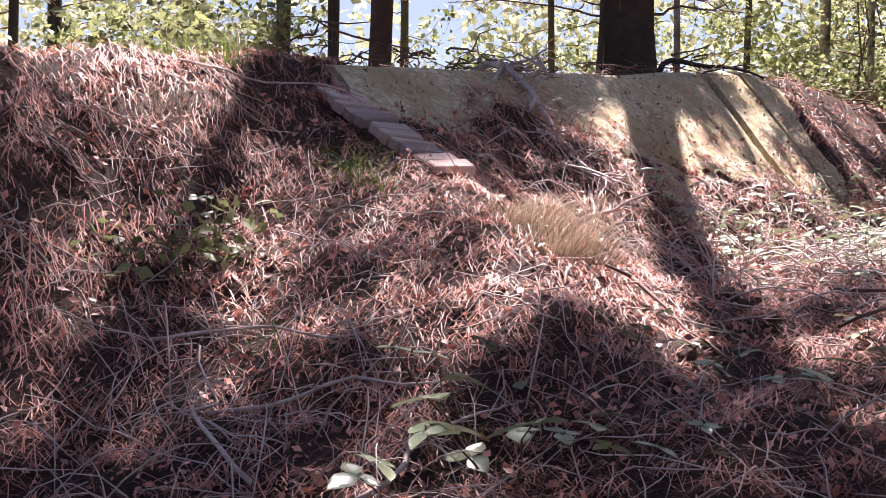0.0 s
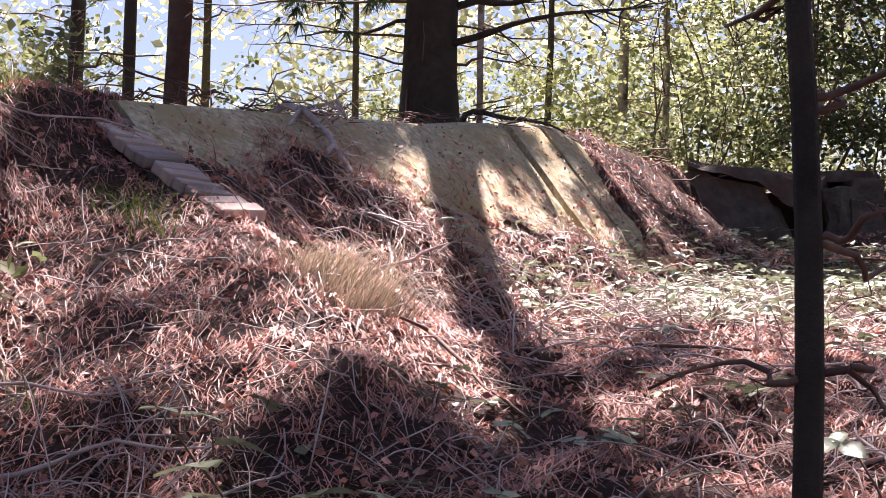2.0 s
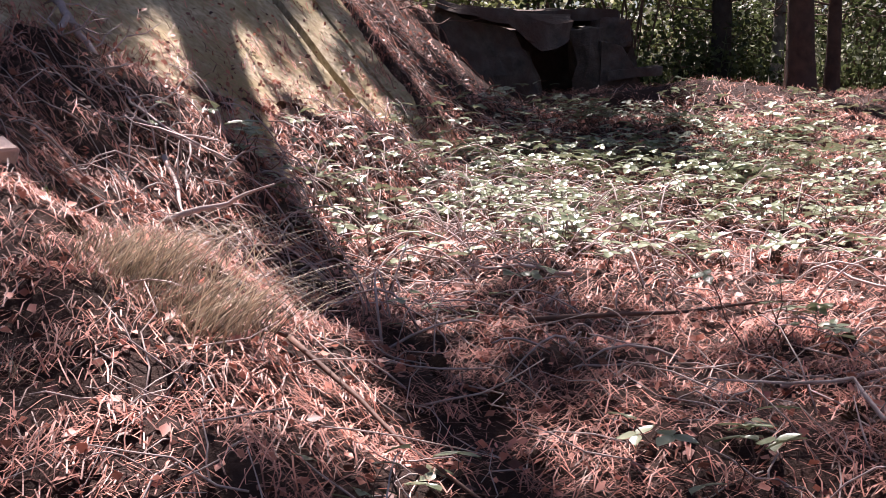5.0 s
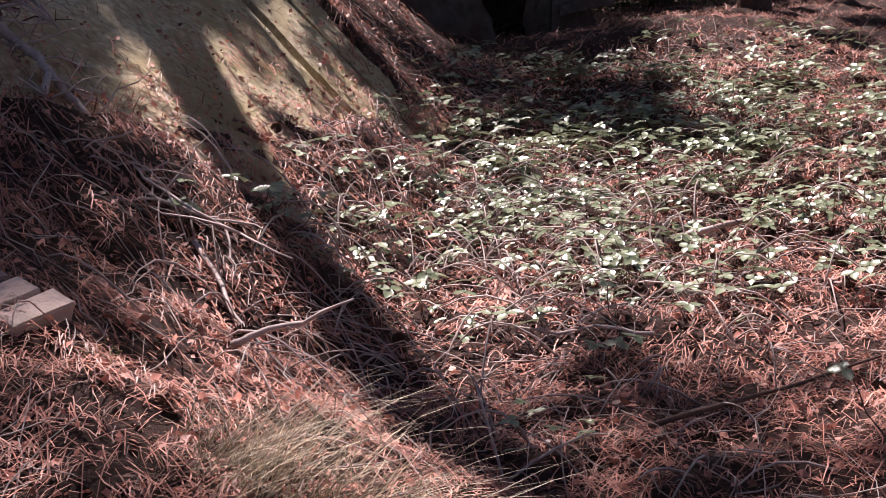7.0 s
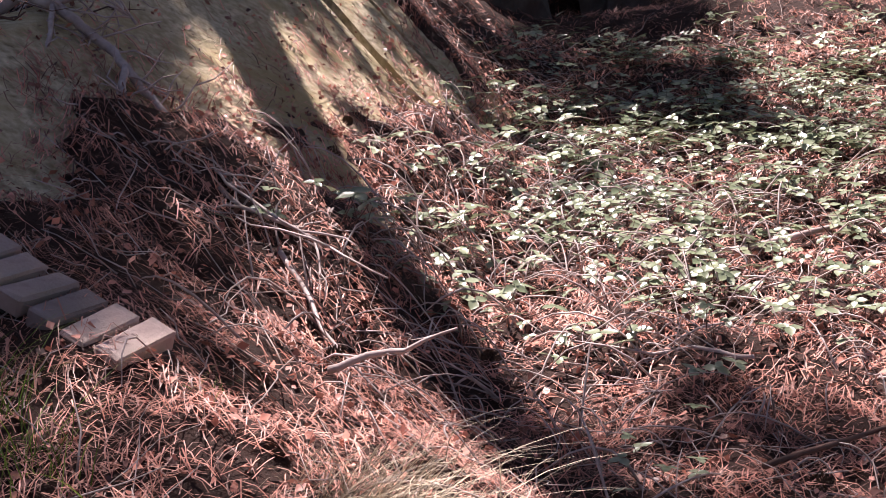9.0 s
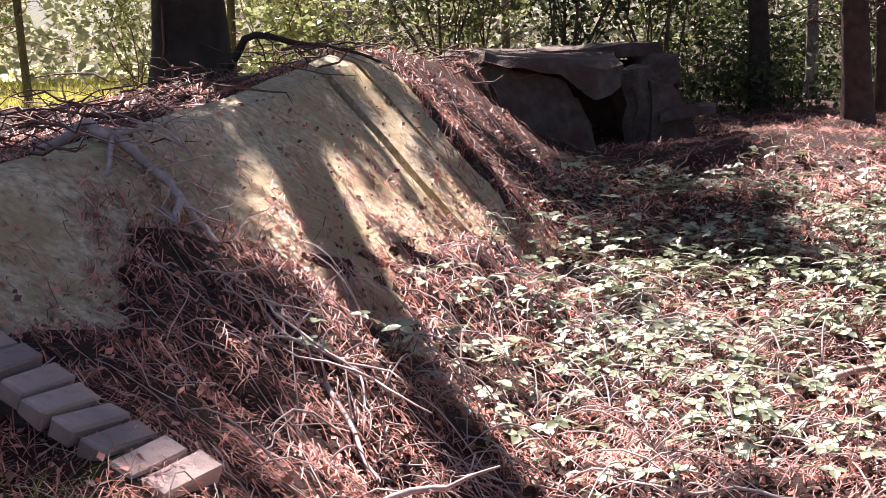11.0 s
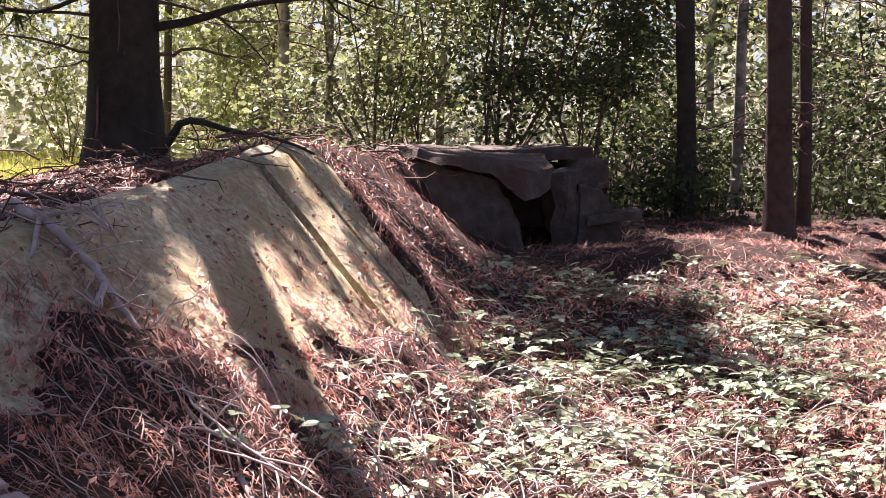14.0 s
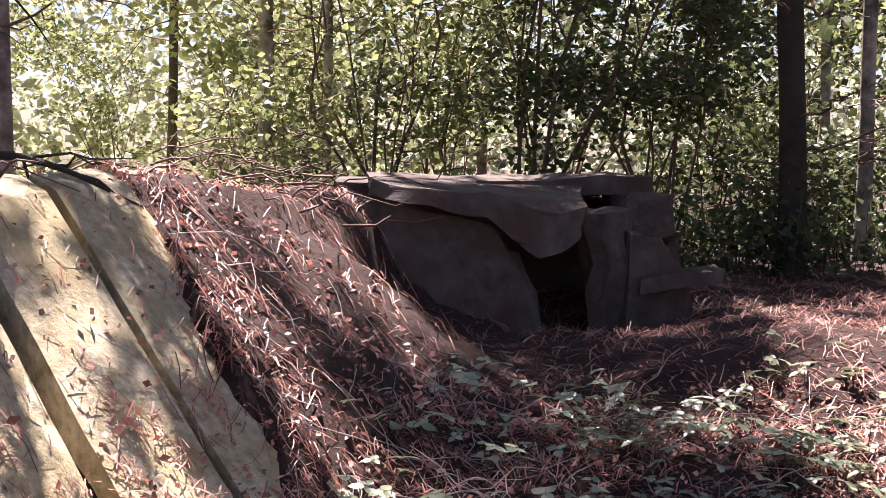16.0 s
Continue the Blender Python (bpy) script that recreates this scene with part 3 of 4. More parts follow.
# ---- shrubs and the wood behind ----
def shrub(at, w, h, leaves, size, mat, seed, label, stems=7, low=0.15, cat="shrub", name="shrub"):
    t = thing(name, at, label, cat)
    rr = random.Random(seed)
    lg = Geo()
    tips = []
    for k in range(stems):
        sg = Geo()
        a = rr.uniform(0, 6.283)
        e = Vector((math.cos(a) * w * rr.uniform(0.3, 0.9), math.sin(a) * w * rr.uniform(0.3, 0.9), h * rr.uniform(0.6, 1.0)))
        pts = bent((rr.uniform(-0.1, 0.1), rr.uniform(-0.1, 0.1), -0.1), e, 8, 0.15 * h + 0.1, seed + k)
        r0 = rr.uniform(0.4, 1.0) * min(0.02, 0.0025 + 0.005 * h)
        sg.tube(pts, [r0 * (1 - 0.1 * i) for i in range(9)], 5)
        for j in range(7):
            i = rr.randrange(2, 8)
            q = pts[i] + Vector((rr.uniform(-1, 1), rr.uniform(-1, 1), rr.uniform(-0.4, 0.8))) * w * 0.5
            tw = bent(pts[i], q, 4, 0.15, rr.random())
            sg.tube(tw, [min(0.006, r0 * q) for q in (0.6, 0.5, 0.4, 0.3, 0.2)], 4)
            tips += tw[1:]
        part("stem", sg, M_TWIG_DARK, t)
    tips = [p for p in tips if p.z > low]
    for _ in range(leaves):
        p = rr.choice(tips) + Vector((rr.gauss(0, 1), rr.gauss(0, 1), rr.gauss(0, 0.8))) * min(0.13, 0.3 * w)
        leaf_quad(lg, p, size * rr.uniform(0.6, 1.3), rr)
    part("foliage", lg, mat, t)
    return t


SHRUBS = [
    (1.2, 11.3, 1.2, 6.2, 8000, M_LEAF_SHADED), (0.2, 11.8, 1.2, 4.2, 3600, M_LEAF), (2.1, 11.9, 1.3, 5.0, 9000, M_LEAF_SHADED), (4.3, 11.9, 0.9, 1.5, 1500, M_LEAF_SHADED), (5.2, 11.6, 0.9, 1.7, 1500, M_LEAF), (3.2, 12.4, 0.8, 1.1, 1200, M_LEAF_SHADED), (6.0, 12.8, 1.0, 2.2, 1500, M_LEAF), (2.6, 10.9, 0.5, 0.7, 600, M_LEAF_SHADED), (-0.4, 11.2, 0.8, 1.3, 900, M_LEAF),
    (-1.0, 14.6, 1.2, 3.4, 2400, M_LEAF), (0.6, 13.6, 1.5, 5.0, 3200, M_LEAF), (2.8, 13.6, 1.3, 2.2, 1500, M_LEAF_SHADED), (3.6, 12.6, 0.7, 1.0, 700, M_LEAF_SHADED),
    (4.6, 13.4, 1.4, 3.6, 2200, M_LEAF_SHADED), (5.4, 15.4, 1.6, 4.5, 2400, M_LEAF), (-3.2, 26.0, 2.2, 4.6, 2600, M_LEAF), (3.6, 15.5, 1.6, 4.0, 2200, M_LEAF),
    (-8.4, 20.2, 1.8, 4.2, 2200, M_LEAF_SHADED), (-10.2, 13.0, 1.8, 3.4, 1600, M_LEAF_SHADED),
    (7.5, 13.0, 1.8, 4.0, 2200, M_LEAF_SHADED), (-1.6, 22.0, 2.0, 5.0, 2600, M_LEAF), (1.8, 17.0, 2.0, 5.5, 3000, M_LEAF_SHADED),
    (-6.4, 29.0, 2.4, 6.0, 2600, M_LEAF), (4.6, 18.5, 2.2, 5.5, 2600, M_LEAF_SHADED), (8.5, 17.5, 2.2, 5.5, 2600, M_LEAF),
    (-13.0, 20.0, 2.2, 5.5, 2200, M_LEAF_SHADED), (-10.5, 30.0, 2.4, 6.5, 2600, M_LEAF), (0.6, 27.0, 2.4, 6.5, 2600, M_LEAF),
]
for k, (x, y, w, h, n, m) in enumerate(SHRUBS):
    shrub(on_land(x, y), w, h, n, 0.065 if y < 13 else 0.09 if y < 18 else 0.13, m, 100 + k, "leafy shrub with dark stems at the wood's edge" if m is M_LEAF_SHADED else "sunlit yellow-green leafy shrub at the wood's edge", 8)

# a far belt of woodland all round, haze painted into its pale leaves
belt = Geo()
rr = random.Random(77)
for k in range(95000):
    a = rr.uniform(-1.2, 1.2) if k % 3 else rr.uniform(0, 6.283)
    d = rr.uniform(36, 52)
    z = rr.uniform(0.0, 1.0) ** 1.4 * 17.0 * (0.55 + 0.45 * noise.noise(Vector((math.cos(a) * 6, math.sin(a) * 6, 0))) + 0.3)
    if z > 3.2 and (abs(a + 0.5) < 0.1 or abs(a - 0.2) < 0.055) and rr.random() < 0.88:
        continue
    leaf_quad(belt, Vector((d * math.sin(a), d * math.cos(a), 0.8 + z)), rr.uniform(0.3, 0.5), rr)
tagged(part("far_woodland", belt, M_FAR_HAZED), "far belt of mixed green woodland", "woodland", kind="stuff")
meadow = Geo()
for k in range(60000):
    x, y = rr.uniform(-20, 4), 10.5 + 30 * rr.random() ** 1.6
    if x > -1.3 - (y - 10) * 0.06:
        continue
    z = land(x, y, True)
    h, b = rr.uniform(0.1, 0.28), 0.006 + 0.0016 * (y - 10)
    ox, oy = rr.uniform(-0.1, 0.1), rr.uniform(-0.1, 0.1)
    meadow.add([(x - b, y, z - 0.02), (x + b, y, z - 0.02), (x + ox, y + oy, z + h)], [(0, 1, 2)])
tagged(part("meadow_grass", meadow, M_MEADOW), "sunlit pale green meadow grass beyond the trees", "grass", kind="stuff")

for k, (x, y, w, h, n, s) in enumerate(((-1.95, 3.0, 0.28, 0.5, 420, 0.05), (-2.35, 3.2, 0.34, 0.62, 560, 0.055), (-1.65, 3.05, 0.2, 0.36, 220, 0.045), (-2.75, 3.4, 0.36, 0.66, 560, 0.055), (-0.82, 1.42, 0.14, 0.26, 70, 0.055), (-0.95, 1.3, 0.14, 0.2, 50, 0.05), (-3.4, 4.2, 0.4, 0.5, 360, 0.055))):
    shrub(on_land(x, y), w, h, n, s, M_LEAF, 300 + k, "fresh green leafy herb growing on the bank", 4, 0.02, "herb", "herb")

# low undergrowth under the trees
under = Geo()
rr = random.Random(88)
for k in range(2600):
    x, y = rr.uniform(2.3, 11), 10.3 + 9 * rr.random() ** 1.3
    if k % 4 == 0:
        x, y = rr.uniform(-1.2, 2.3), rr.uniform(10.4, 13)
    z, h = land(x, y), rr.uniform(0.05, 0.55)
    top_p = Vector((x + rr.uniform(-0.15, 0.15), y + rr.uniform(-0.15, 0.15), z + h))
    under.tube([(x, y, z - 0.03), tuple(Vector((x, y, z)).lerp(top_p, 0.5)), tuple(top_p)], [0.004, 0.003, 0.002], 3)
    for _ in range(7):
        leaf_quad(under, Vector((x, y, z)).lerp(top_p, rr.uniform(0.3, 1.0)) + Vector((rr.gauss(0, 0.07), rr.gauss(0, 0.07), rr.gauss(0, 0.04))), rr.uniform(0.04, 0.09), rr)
tagged(part("undergrowth", under, M_LEAF_SHADED), "low green undergrowth beneath the trees", "undergrowth", kind="stuff")


# ---- litter on the ground ----
def scatter_needles(n, x0, x1, y0, y1, seed, lo, hi, w0):
    g = Geo()
    rr = random.Random(seed)
    for _ in range(n):
        x, y = rr.uniform(x0, x1), rr.uniform(y0, y1)
        s, d = slope_z(x, y)
        lane = y + skew(y) * max(d, 0.0)
        on = 3.04 < lane < 6.72 and -0.1 < d < 1.0
        deep = bare(lane) * (0.85 + 0.5 * fbm(x, y, 2.3, 3.1))
        if on and d < deep and (any(abs(lane - j) < w + 0.01 for j, w in JOINTS) or rr.random() > 0.09 + 0.5 * smoothstep(0.3, 1.0, d / max(deep, 0.05))):
            continue
        z = max(land(x, y), s + (0.012 if lane > 5.97 else 0) if on else -9) + rr.uniform(0.0, 0.02)
        if 6.7 < lane < 8.8 and -0.05 < d < 0.8 and rr.random() < 0.6:
            continue
        if fbm(x, y, 5.5, 7.0) < -0.04 and rr.random() < 0.72:
            continue
        a, l = rr.uniform(0, 6.283), rr.uniform(lo, hi) * 0.5
        w = w0 * rr.uniform(0.6, 1.7)
        dx, dy = math.cos(a) * l, math.sin(a) * l
        za, zb = land(x - dx, y - dy, False) - land(x, y, False), land(x + dx, y + dy, False) - land(x, y, False)
        t = rr.uniform(-0.6, 0.6) * l
        ox, oy = -math.sin(a) * w, math.cos(a) * w
        k = rr.uniform(-0.2, 0.2) * l
        m = (x + ox / w * k, y + oy / w * k, z + rr.uniform(0, 0.012))
        g.add([(x - dx - ox, y - dy - oy, z + za - t), (x - dx + ox, y - dy + oy, z + za - t), (m[0] + ox, m[1] + oy, m[2]), (m[0] - ox, m[1] - oy, m[2]),
               (x + dx + ox, y + dy + oy, z + zb + t), (x + dx - ox, y + dy - oy, z + zb + t)], [(0, 1, 2, 3), (3, 2, 4, 5)])
    return g


litter = Geo()
for q in ((84000, -1.6, 2.2, 0.2, 3.0, 1, 0.025, 0.08, 0.0009), (84000, -1.6, 3.0, 3.0, 7.0, 2, 0.025, 0.085, 0.0012), (22000, -0.6, 4.0, 7.0, 10.5, 3, 0.04, 0.11, 0.0014), (26000, -3.2, -1.4, 0.5, 5, 4, 0.03, 0.09, 0.0013), (12000, -0.5, 2.6, -1.0, 0.3, 5, 0.03, 0.08, 0.0010)):
    part_geo = scatter_needles(*q)
    litter.add(part_geo.v, part_geo.f)
tagged(part("pine_needle_litter", litter, M_NEEDLE), "thick litter of dry reddish pine needles", "pine needles", kind="stuff")

# crumbled dead leaves among the needles
bits = Geo()
rr = random.Random(19)
for _ in range(26000):
    x, y = rr.uniform(-1.6, 2.8), rr.uniform(0.2, 7.4)
    s, d = slope_z(x, y)
    lane = y + skew(y) * max(d, 0.0)
    on = 3.04 < lane < 6.72 and -0.1 < d < 1.0
    if on and d < bare(lane) and (any(abs(lane - j) < w + 0.01 for j, w in JOINTS) or rr.random() > 0.22 + 0.5 * d):
        continue
    z = max(land(x, y), s + (0.012 if lane > 5.97 else 0) if on else -9)
    leaf_quad(bits, Vector((x, y, z + rr.uniform(0.0, 0.02))), rr.uniform(0.012, 0.034), rr, 0.8)
tagged(part("leaf_crumbs", bits, M_NEEDLE), "crumbled brown dead leaves among the needles", "dead leaves", kind="stuff")

# fine dead twigs and stalks
tw = Geo()
rr = random.Random(9)
for _ in range(2100):
    x, y = rr.uniform(-1.5, 2.6), rr.uniform(0.3, 7.2)
    s, d = slope_z(x, y)
    if -0.2 < d < bare(y + skew(y) * d):
        continue
    z = land(x, y)
    a, l = rr.uniform(0, 6.283), rr.uniform(0.08, 0.32)
    e = Vector((x + math.cos(a) * l, y + math.sin(a) * l, 0))
    e.z = land(e.x, e.y) + rr.uniform(0.0, 0.09)
    r0 = rr.uniform(0.001, 0.0024)
    tw.tube(bent((x, y, z + 0.005), e, 4, l * 0.3, rr.random()), [r0, r0, r0 * 0.9, r0 * 0.7, r0 * 0.5], 4)
tagged(part("dead_twigs", tw, M_TWIG), "scattered thin dead twigs on the needles", "twigs", kind="stuff")


def stick(a, b, r0, mat, label, seed, wob=0.06, twigs=3, name="fallen_stick"):
    a, b = Vector(a), Vector(b)
    t = thing(name, tuple(a), label, "stick")
    g = Geo()
    limb_with_twigs(g, None, (0, 0, 0), b - a, r0, seed, twigs, wob, apart=lambda tg: part("twig", tg, mat, t))
    part("stem", g, mat, t)
    return t


stick(on_land(-0.16, 2.72, 0.03), (0.13, 2.63, 0.655), 0.009, M_TWIG, "pale dead stick lying over the bank", 1)
stick(on_land(1.08, 4.03, 0.02), on_land(1.75, 4.25, 0.03), 0.014, M_TWIG, "pale fallen stick lying on the needles", 2, 0.04)
stick(on_land(0.24, 2.06, 0.03), on_land(0.75, 1.4, 0.02), 0.005, M_TWIG_DARK, "long dark fallen stick on the needles", 3)
stick(on_land(0.24, 2.06, 0.03), on_land(0.0, 1.9, 0.02), 0.005, M_TWIG_DARK, "short dark fallen stick on the needles", 4)
stick(on_land(0.75, 2.5, 0.02), on_land(1.5, 2.9, 0.02), 0.006, M_TWIG_DARK, "thin brown fallen branch on the needles", 5)
stick(on_land(-0.3, 3.3, 0.03), on_land(-0.05, 2.75, 0.03), 0.007, M_TWIG, "pale dead stick lying on the slope", 6)

for k, (x, y, a, l) in enumerate(((-0.35, 0.75, 0.4, 0.55), (-0.1, 0.55, 2.4, 0.5), (-0.7, 1.0, 0.1, 0.6), (0.15, 0.5, 1.2, 0.4), (1.35, 1.35, 0.5, 0.5), (1.6, 1.75, 2.7, 0.55), (1.5, 1.0, 1.9, 0.5), (1.25, 2.1, 0.2, 0.5), (-1.6, 2.2, 0.7, 0.75), (0.9, 3.1, 2.9, 0.5), (1.9, 2.6, 2.2, 0.6))):
    stick(on_land(x, y, 0.015), on_land(x + math.cos(a) * l, y + math.sin(a) * l, 0.07), 0.005, M_TWIG, "thin forked dead twig lying over the litter", 70 + k, 0.12, 9, "fallen_twig")

dead = thing("dead_branch", on_land(-0.95, 4.1), "bare grey dead branch sprawling over the concrete crest", "branch")
dinv = dead.matrix_basis.inverted()


def chain(pts, r0, r1, twigs, seed, n=5, parent=dead, mat=M_TWIG):
    """A bent bough through the given points, with side twigs."""
    g = Geo()
    rr = random.Random(seed)
    fine = []
    for a, b in zip(pts, pts[1:]):
        fine += bent(a, b, n, 0.03, rr.random())[:-1]
    fine.append(Vector(pts[-1]))
    m = len(fine) - 1
    g.tube(fine, [r0 + (r1 - r0) * i / m for i in range(m + 1)], 6)
    ob = part("limb", g, mat, parent)
    ob.matrix_parent_inverse = parent.matrix_basis.inverted()
    for _ in range(twigs):
        g = Geo()
        p = fine[rr.randrange(1, m)]
        e = p + Vector((rr.uniform(-1, 1), rr.uniform(-1, 1), rr.uniform(-0.9, 0.6))).normalized() * rr.uniform(0.08, 0.3)
        w = bent(p, e, 4, 0.06, rr.random())
        g.tube(w, [0.004, 0.0036, 0.003, 0.0023, 0.0013], 4)
        if rr.random() < 0.5:
            g.tube(bent(w[2], w[2] + (e - p).cross(Vector((0.3, 0.5, 0.8))) * rr.uniform(-0.8, 0.8), 3, 0.03, rr.random()), [0.002, 0.0018, 0.0015, 0.0008], 4)
        part("twig", g, mat, ob)
    return ob


chain([(-1.9, 4.2, 1.15), (-1.52, 4.28, 1.2), (-1.31, 4.19, 1.26), (-1.12, 4.23, 1.37), (-1.01, 4.12, 1.33)], 0.024, 0.018, 26, 1)
chain([(-1.01, 4.12, 1.33), (-0.89, 4.05, 1.24), (-0.77, 3.93, 1.14), (-0.65, 3.86, 0.99), (-0.53, 3.72, 0.84), (-0.35, 3.5, 0.76)], 0.018, 0.007, 30, 2)
chain([(-0.77, 3.93, 1.14), (-0.77, 3.76, 1.05), (-0.7, 3.54, 0.96), (-0.69, 3.42, 0.86)], 0.014, 0.005, 24, 3)
chain([(-1.01, 4.12, 1.33), (-0.99, 3.89, 1.21), (-0.95, 3.72, 1.1), (-0.98, 3.6, 1.02)], 0.01, 0.004, 16, 4)
chain([(-1.0, 4.13, 1.33), (-0.84, 4.13, 1.36), (-0.74, 4.01, 1.26)], 0.009, 0.004, 16, 5)
chain([(-0.7, 3.54, 0.92), (-0.54, 3.63, 0.86), (-0.4, 3.4, 0.8), (-0.2, 3.3, 0.72)], 0.010, 0.004, 16, 6)
chain([(-0.53, 3.72, 0.9), (-0.42, 3.45, 0.84), (-0.2, 3.2, 0.74), (-0.02, 2.95, 0.7)], 0.005, 0.0025, 9, 7)

# brushwood heaped behind the crest and beyond the slab
heap = Geo()
rr = random.Random(18)
for k in range(490):
    if k < 250:
        y = rr.uniform(2.9, 6.3)
        x = ridge(y)[0] - rr.uniform(0.1, 0.9)
        up = rr.uniform(0.0, 0.13)
    elif k < 430:
        x, y = rr.uniform(-0.9, 0.9), rr.uniform(8.6, 10.6)
        up = rr.uniform(0.0, 0.5)
    else:
        y = rr.uniform(7.1, 8.3)
        x = ridge(y)[0] - rr.uniform(-0.15, 0.9)
        up = rr.uniform(0.0, 0.15)
    p = Vector(on_land(x, y, up))
    a = rr.uniform(0, 6.283)
    l = rr.uniform(0.12, 0.42)
    e = p + Vector((math.cos(a) * l, math.sin(a) * l, rr.uniform(-0.1, 0.1)))
    e.z = max(e.z, land(e.x, e.y) + 0.01)
    r0 = rr.uniform(0.002, 0.006)
    heap.tube(bent(p, e, 5, l * 0.5, rr.random()), [r0, r0, r0 * 0.9, r0 * 0.8, r0 * 0.6, r0 * 0.35], 4)
tagged(part("brushwood", heap, M_TWIG_DARK), "tangled brown brushwood heaped behind the crest", "brushwood", kind="stuff")

# bare arching bramble canes in the hollow
canes = Geo()
for k in range(900):
    x, y = rr.gauss(0.75, 0.6), rr.gauss(4.0, 0.9)
    if k > 780:
        x, y = rr.gauss(1.55, 0.3), rr.gauss(1.5, 0.4)
    elif k > 640:
        x, y = rr.gauss(-0.15, 0.4), rr.gauss(0.75, 0.25)
    s, d = slope_z(x, y)
    if d < 0.75 or (k <= 640 and y < 2.2):
        continue
    p = Vector(on_land(x, y))
    a, l = rr.uniform(0, 6.283), rr.uniform(0.08, 0.34)
    e = Vector(on_land(x + math.cos(a) * l, y + math.sin(a) * l, rr.uniform(-0.01, 0.12)))
    m = (p + e) / 2 + Vector((rr.uniform(-0.05, 0.05), rr.uniform(-0.05, 0.05), l * rr.uniform(0.2, 0.8)))
    pts = [p.lerp(m, w).lerp(m.lerp(e, w), w) for w in (0, 0.2, 0.4, 0.6, 0.8, 1.0)]
    r0 = rr.uniform(0.0016, 0.0036) * (0.6 if k > 640 else 1.0)
    canes.tube(pts, [r0, r0, r0 * 0.9, r0 * 0.8, r0 * 0.7, r0 * 0.5], 4)
tagged(part("bramble_canes", canes, M_TWIG), "bare pale arching bramble canes in the hollow", "bramble canes", kind="stuff")


# ---- brambles ----
def leaflet(g, p, d, n, l):
    s = d.cross(n).normalized()
    prof = [(0.0, 0.02), (0.2, 0.26), (0.45, 0.34), (0.72, 0.22), (1.0, 0.0)]
    b = len(g.v)
    for w, h in prof:
        c = p + d * l * w - n * l * 0.12 * w * w
        g.v += [tuple(c + s * h * l + n * l * 0.07), tuple(c), tuple(c - s * h * l + n * l * 0.07)]
    for i in range(4):
        q = b + i * 3
        g.f += [(q, q + 1, q + 4, q + 3), (q + 1, q + 2, q + 5, q + 4)]


def bramble_proto(seed, size, n, hgt):
    t = thing("bramble", (0, 0, 0), "low bramble with pale shining leaves among the needles", "bramble", "brambles")
    rr = random.Random(seed)
    for k in range(n):
        sg, lg = Geo(), Geo()
        a = rr.uniform(0, 6.283)
        rad = rr.uniform(0.02, 0.17)
        e = Vector((math.cos(a) * rad, math.sin(a) * rad, rr.uniform(0.3, 1.0) * hgt))
        pts = bent((e.x * 0.2, e.y * 0.2, -0.03), e, 4, 0.04, rr.random())
        sg.tube(pts, [0.002, 0.0018, 0.0016, 0.0014, 0.001], 4)
        nn = Vector((rr.uniform(-0.4, 0.4), rr.uniform(-0.4, 0.4), 1)).normalized()
        for turn in (0, 1.9, -1.9):
            b = a + turn + rr.uniform(-0.25, 0.25)
            d = Vector((math.cos(b), math.sin(b), rr.uniform(-0.25, 0.2)))
            d = (d - nn * d.dot(nn)).normalized()
            leaflet(lg, e, d, nn, size * rr.uniform(0.75, 1.15))
        part("stem", sg, M_TWIG_DARK, t)
        part("leaf", lg, M_BRAMBLE, t)
    return t


protos = [bramble_proto(s, sz, n, h) for s, sz, n, h in ((1, 0.041, 6, 0.10), (2, 0.038, 7, 0.13), (3, 0.05, 4, 0.09), (4, 0.034, 8, 0.14))]
rr = random.Random(31)
spots = []
while len(spots) < 330:
    x, y = rr.gauss(1.2, 0.85), rr.gauss(4.95, 1.1)
    s, d = slope_z(x, y)
    if d < 0.8 or y > 7.4 or y < 3.2 or x > 3.6:
        continue
    spots.append((x, y))
while len(spots) < 430:
    x, y = rr.gauss(2.1, 0.75), rr.gauss(6.1, 0.6)
    if slope_z(x, y)[1] > 0.85 and x < 3.8 and y < 7.5:
        spots.append((x, y))
spots += [(1.07, 1.68), (1.16, 1.76), (1.3, 2.35), (1.42, 2.4), (0.6, 1.55), (0.45, 1.35), (0.74, 1.38), (0.95, 1.3), (-0.82, 1.44), (-0.9, 1.6), (0.2, 0.95), (0.4, 0.75), (0.3, 0.6), (0.62, 0.7), (1.5, 1.2), (1.6, 0.9), (1.75, 1.6), (0.75, 2.95), (0.55, 2.5)]
spots.sort(key=lambda p: p[1])
far_leaves, far_stems = Geo(), Geo()
for i, (x, y) in enumerate(spots):
    m = Matrix.Translation(on_land(x, y)) @ pose(0, 0, 0, rr.uniform(-8, 8), rr.uniform(-8, 8), rr.uniform(0, 360)) @ Matrix.Scale(rr.uniform(0.75, 1.2) * (1.45 if y < 1.1 else 1.0), 4)
    if i >= 280:
        for c in protos[i % 4].children:
            (far_leaves if c.name.startswith("leaf") else far_stems).add([tuple(m @ v.co) for v in c.data.vertices], [tuple(p.vertices) for p in c.data.polygons])
    elif i >= len(protos):
        copy_thing(protos[i % 4], m)
    else:
        first = [m] if i == 0 else first + [m]
for t, m in zip(protos, first):
    t.matrix_basis = m
tagged(part("bramble_carpet", far_leaves, M_BRAMBLE), "carpet of low bramble leaves before the spoil heap", "brambles", kind="stuff")
tagged(part("bramble_stalks", far_stems, M_TWIG_DARK), "thin brown bramble stalks under the leaves", "bramble stalks", kind="stuff")


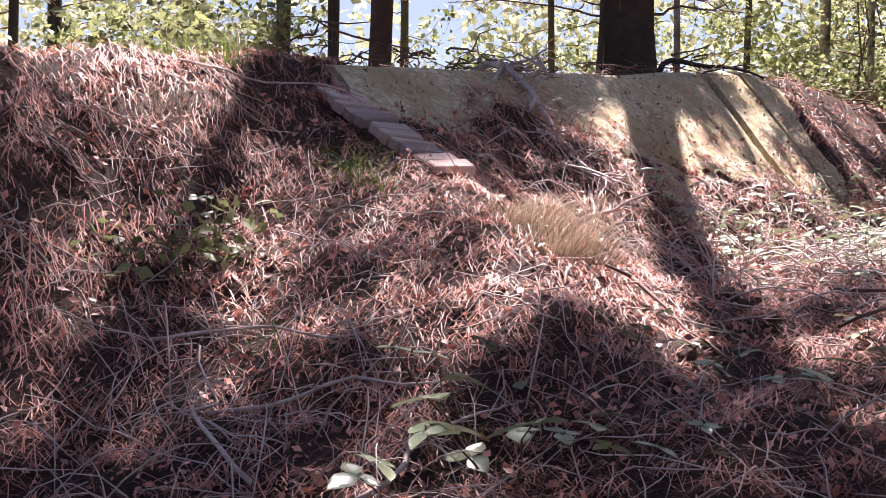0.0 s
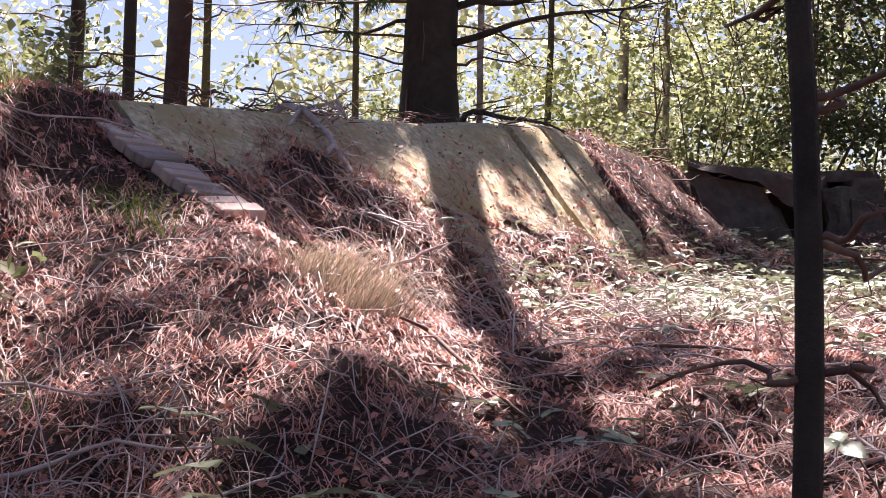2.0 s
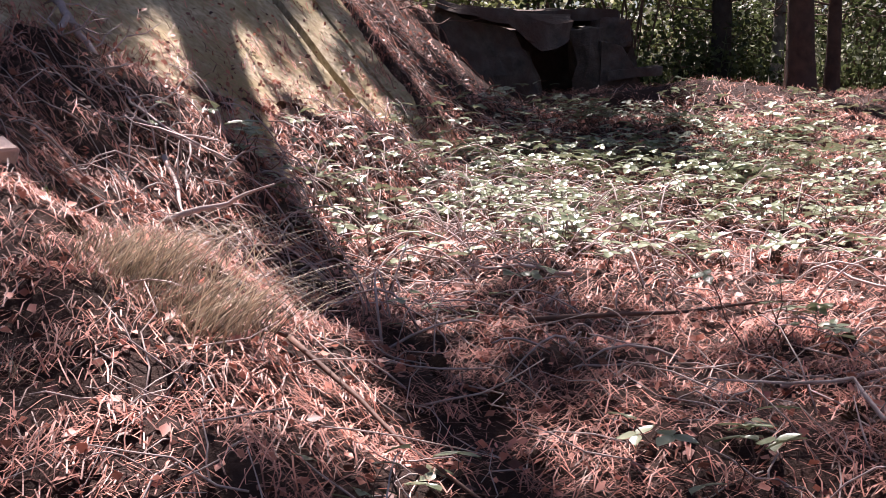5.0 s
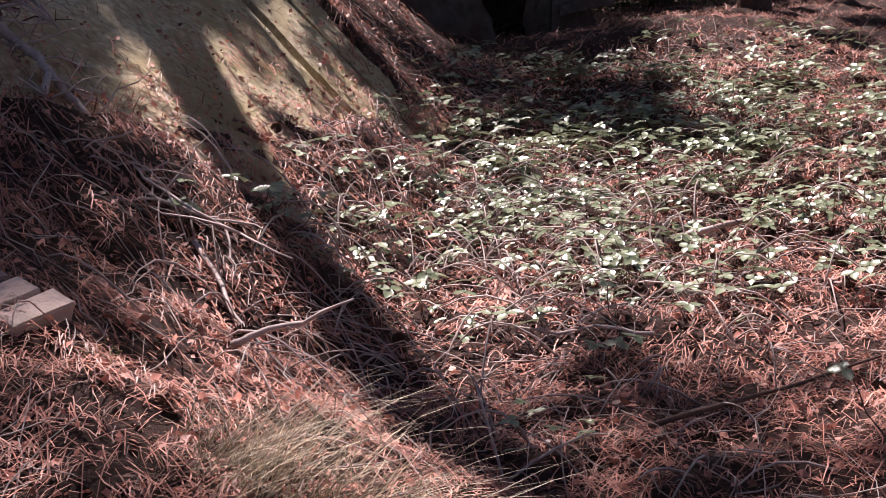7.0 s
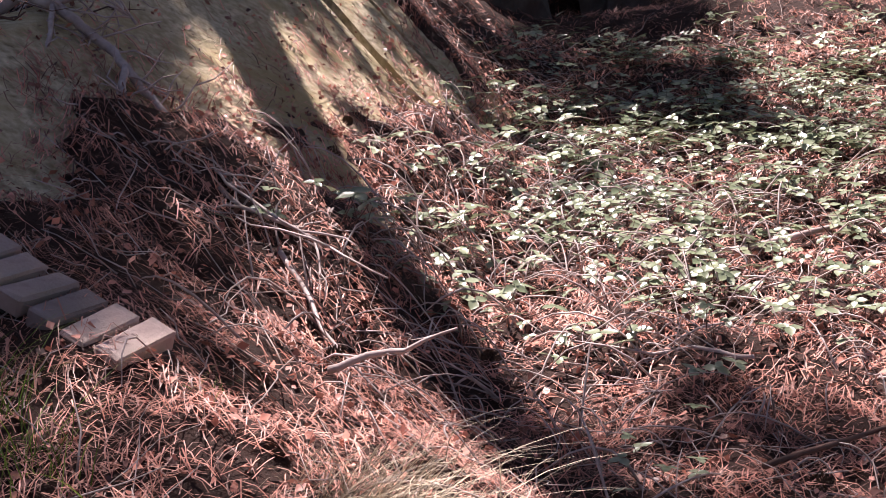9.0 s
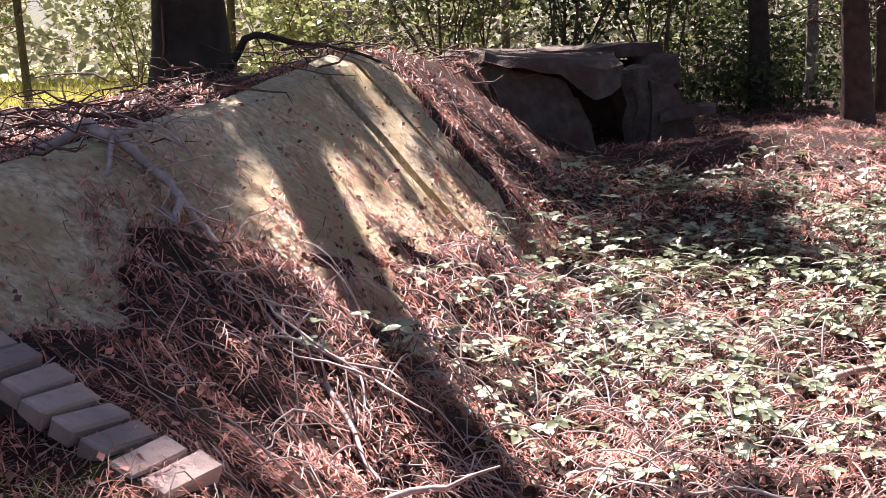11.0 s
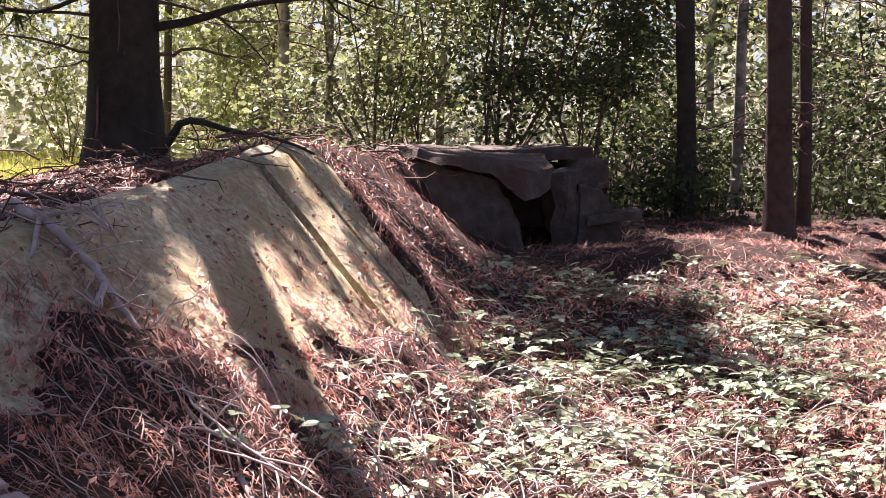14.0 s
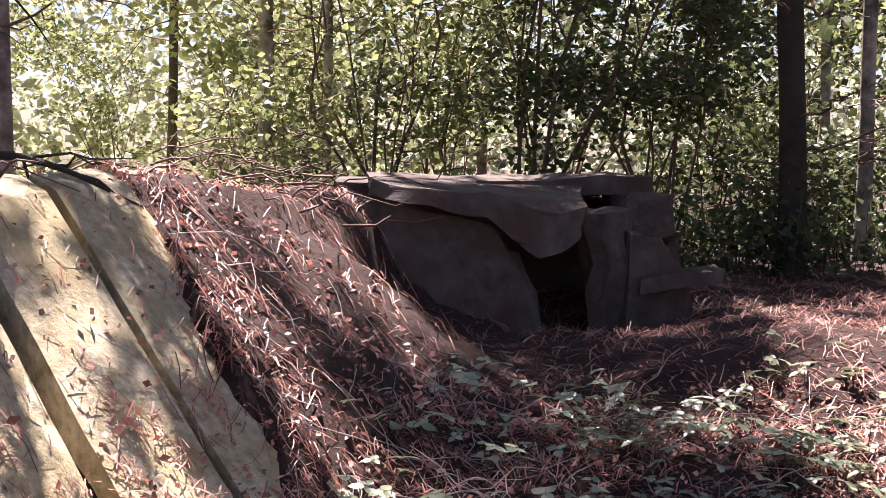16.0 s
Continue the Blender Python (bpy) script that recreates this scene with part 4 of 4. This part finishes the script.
# ---- grass ----
def tuft(at, n, length, spread_r, mat, seed, label, name="grass_tuft", droop=0.8, w=0.0014, bias=(0.0, 0.0)):
    t = thing(name, at, label, "grass", "grass tufts")
    rr = random.Random(seed)
    g = Geo()
    for _ in range(n):
        a = rr.uniform(0, 6.283)
        p = Vector((rr.gauss(0, spread_r), rr.gauss(0, spread_r), -0.02))
        d = Vector((math.cos(a), math.sin(a), 0))
        l = length * rr.uniform(0.4, 1.15)
        lean = Vector((rr.gauss(bias[0], 0.3), rr.gauss(bias[1], 0.3), 0)) * l
        s = Vector((-d.y, d.x, 0)) * w
        b = len(g.v)
        for i in range(5):
            u = i / 4
            c = p + lean * u + d * l * u * u * droop * 0.8 * (0.4 + rr.random() * 0.02 + abs(lean.x)) + Vector((0, 0, l * (u - 0.55 * droop * u * u)))
            k = 1 - 0.85 * u
            g.v += [tuple(c - s * k), tuple(c + s * k)]
        for i in range(4):
            q = b + i * 2
            g.f.append((q, q + 1, q + 3, q + 2))
    part("turf", g, mat, t)
    return t


for k, (x, y, n, l, r, m, lab) in enumerate((
    (-0.1, 2.04, 800, 0.22, 0.10, M_STRAW, "dense tuft of dry straw-coloured grass"), (0.07, 1.88, 600, 0.22, 0.085, M_STRAW, "drooping tuft of dry straw-coloured grass"),
    (-0.75, 2.15, 90, 0.26, 0.05, M_GRASS, "clump of fresh green grass beside the coping"), (-0.62, 2.05, 60, 0.22, 0.04, M_GRASS, "clump of fresh green grass beside the coping"),
    (-1.5, 2.4, 120, 0.28, 0.12, M_GRASS, "green grass on the bank"), (-1.9, 2.6, 160, 0.32, 0.15, M_GRASS, "green grass on the bank"), (-1.35, 1.9, 160, 0.22, 0.12, M_STRAW, "dry grass on the bank"),
    (-2.2, 2.2, 160, 0.26, 0.2, M_STRAW, "dry grass on the bank"), (1.15, 5.6, 60, 0.22, 0.08, M_GRASS, "small green grass clump among brambles"), (1.3, 4.6, 60, 0.16, 0.08, M_STRAW, "dry grass among brambles"),
    (0.25, 0.85, 16, 0.2, 0.02, M_GRASS, "few green grass blades in the shade"), (-0.35, 1.05, 14, 0.2, 0.03, M_GRASS, "few green grass blades in the shade"),
    (-0.4, 2.36, 40, 0.07, 0.03, M_GRASS, "small bright green herb at the coping's foot"), (-2.6, 2.9, 160, 0.3, 0.2, M_GRASS, "tall green grass on the bank"), (-0.2, 1.6, 120, 0.1, 0.1, M_STRAW, "short dry grass on the slope"),
    (-1.75, 2.85, 220, 0.42, 0.16, M_STRAW, "tall dry grass on the bank's top"), (-2.1, 3.05, 220, 0.46, 0.2, M_GRASS, "tall green grass on the bank's top"), (-2.55, 3.3, 240, 0.46, 0.22, M_STRAW, "tall dry grass on the bank's top"), (-3.0, 3.5, 240, 0.46, 0.22, M_GRASS, "tall green grass on the bank's top"))):
    tuft(on_land(x, y), n, l, r, m, 60 + k, lab, bias=(0.5, -0.45) if k < 2 else (0.0, 0.0))


# ---- pine cones ----
def cone_mesh():
    g = Geo()
    for i in range(9):
        z = i / 8
        r = 0.019 * math.sin(math.pi * (0.12 + 0.83 * z))
        for k in range(6):
            a = 6.283 * (k + 0.5 * (i % 2)) / 6
            c = Vector((math.cos(a), math.sin(a), 0))
            s = Vector((-c.y, c.x, 0))
            o = Vector((0, 0, z * 0.048))
            g.add([tuple(o + c * r * 0.3), tuple(o + c * r + s * 0.006 + Vector((0, 0, 0.004))), tuple(o + c * r * 1.15 + Vector((0, 0, 0.008))), tuple(o + c * r - s * 0.006 + Vector((0, 0, 0.004)))], [(0, 1, 2), (0, 2, 3)])
    return g.mesh("pine_cone", M_CONE, False)


cm = cone_mesh()
rr = random.Random(12)
for i in range(60):
    x, y = rr.uniform(-0.3, 2.0), rr.uniform(1.1, 5.0)
    c = new("pine_cone", cm)
    c.matrix_basis = Matrix.Translation(on_land(x, y, 0.012)) @ pose(0, 0, 0, rr.uniform(60, 120), 0, rr.uniform(0, 360))
    tagged(c, "small dark pine cone lying on the needles", "pine cone", "pine cones")
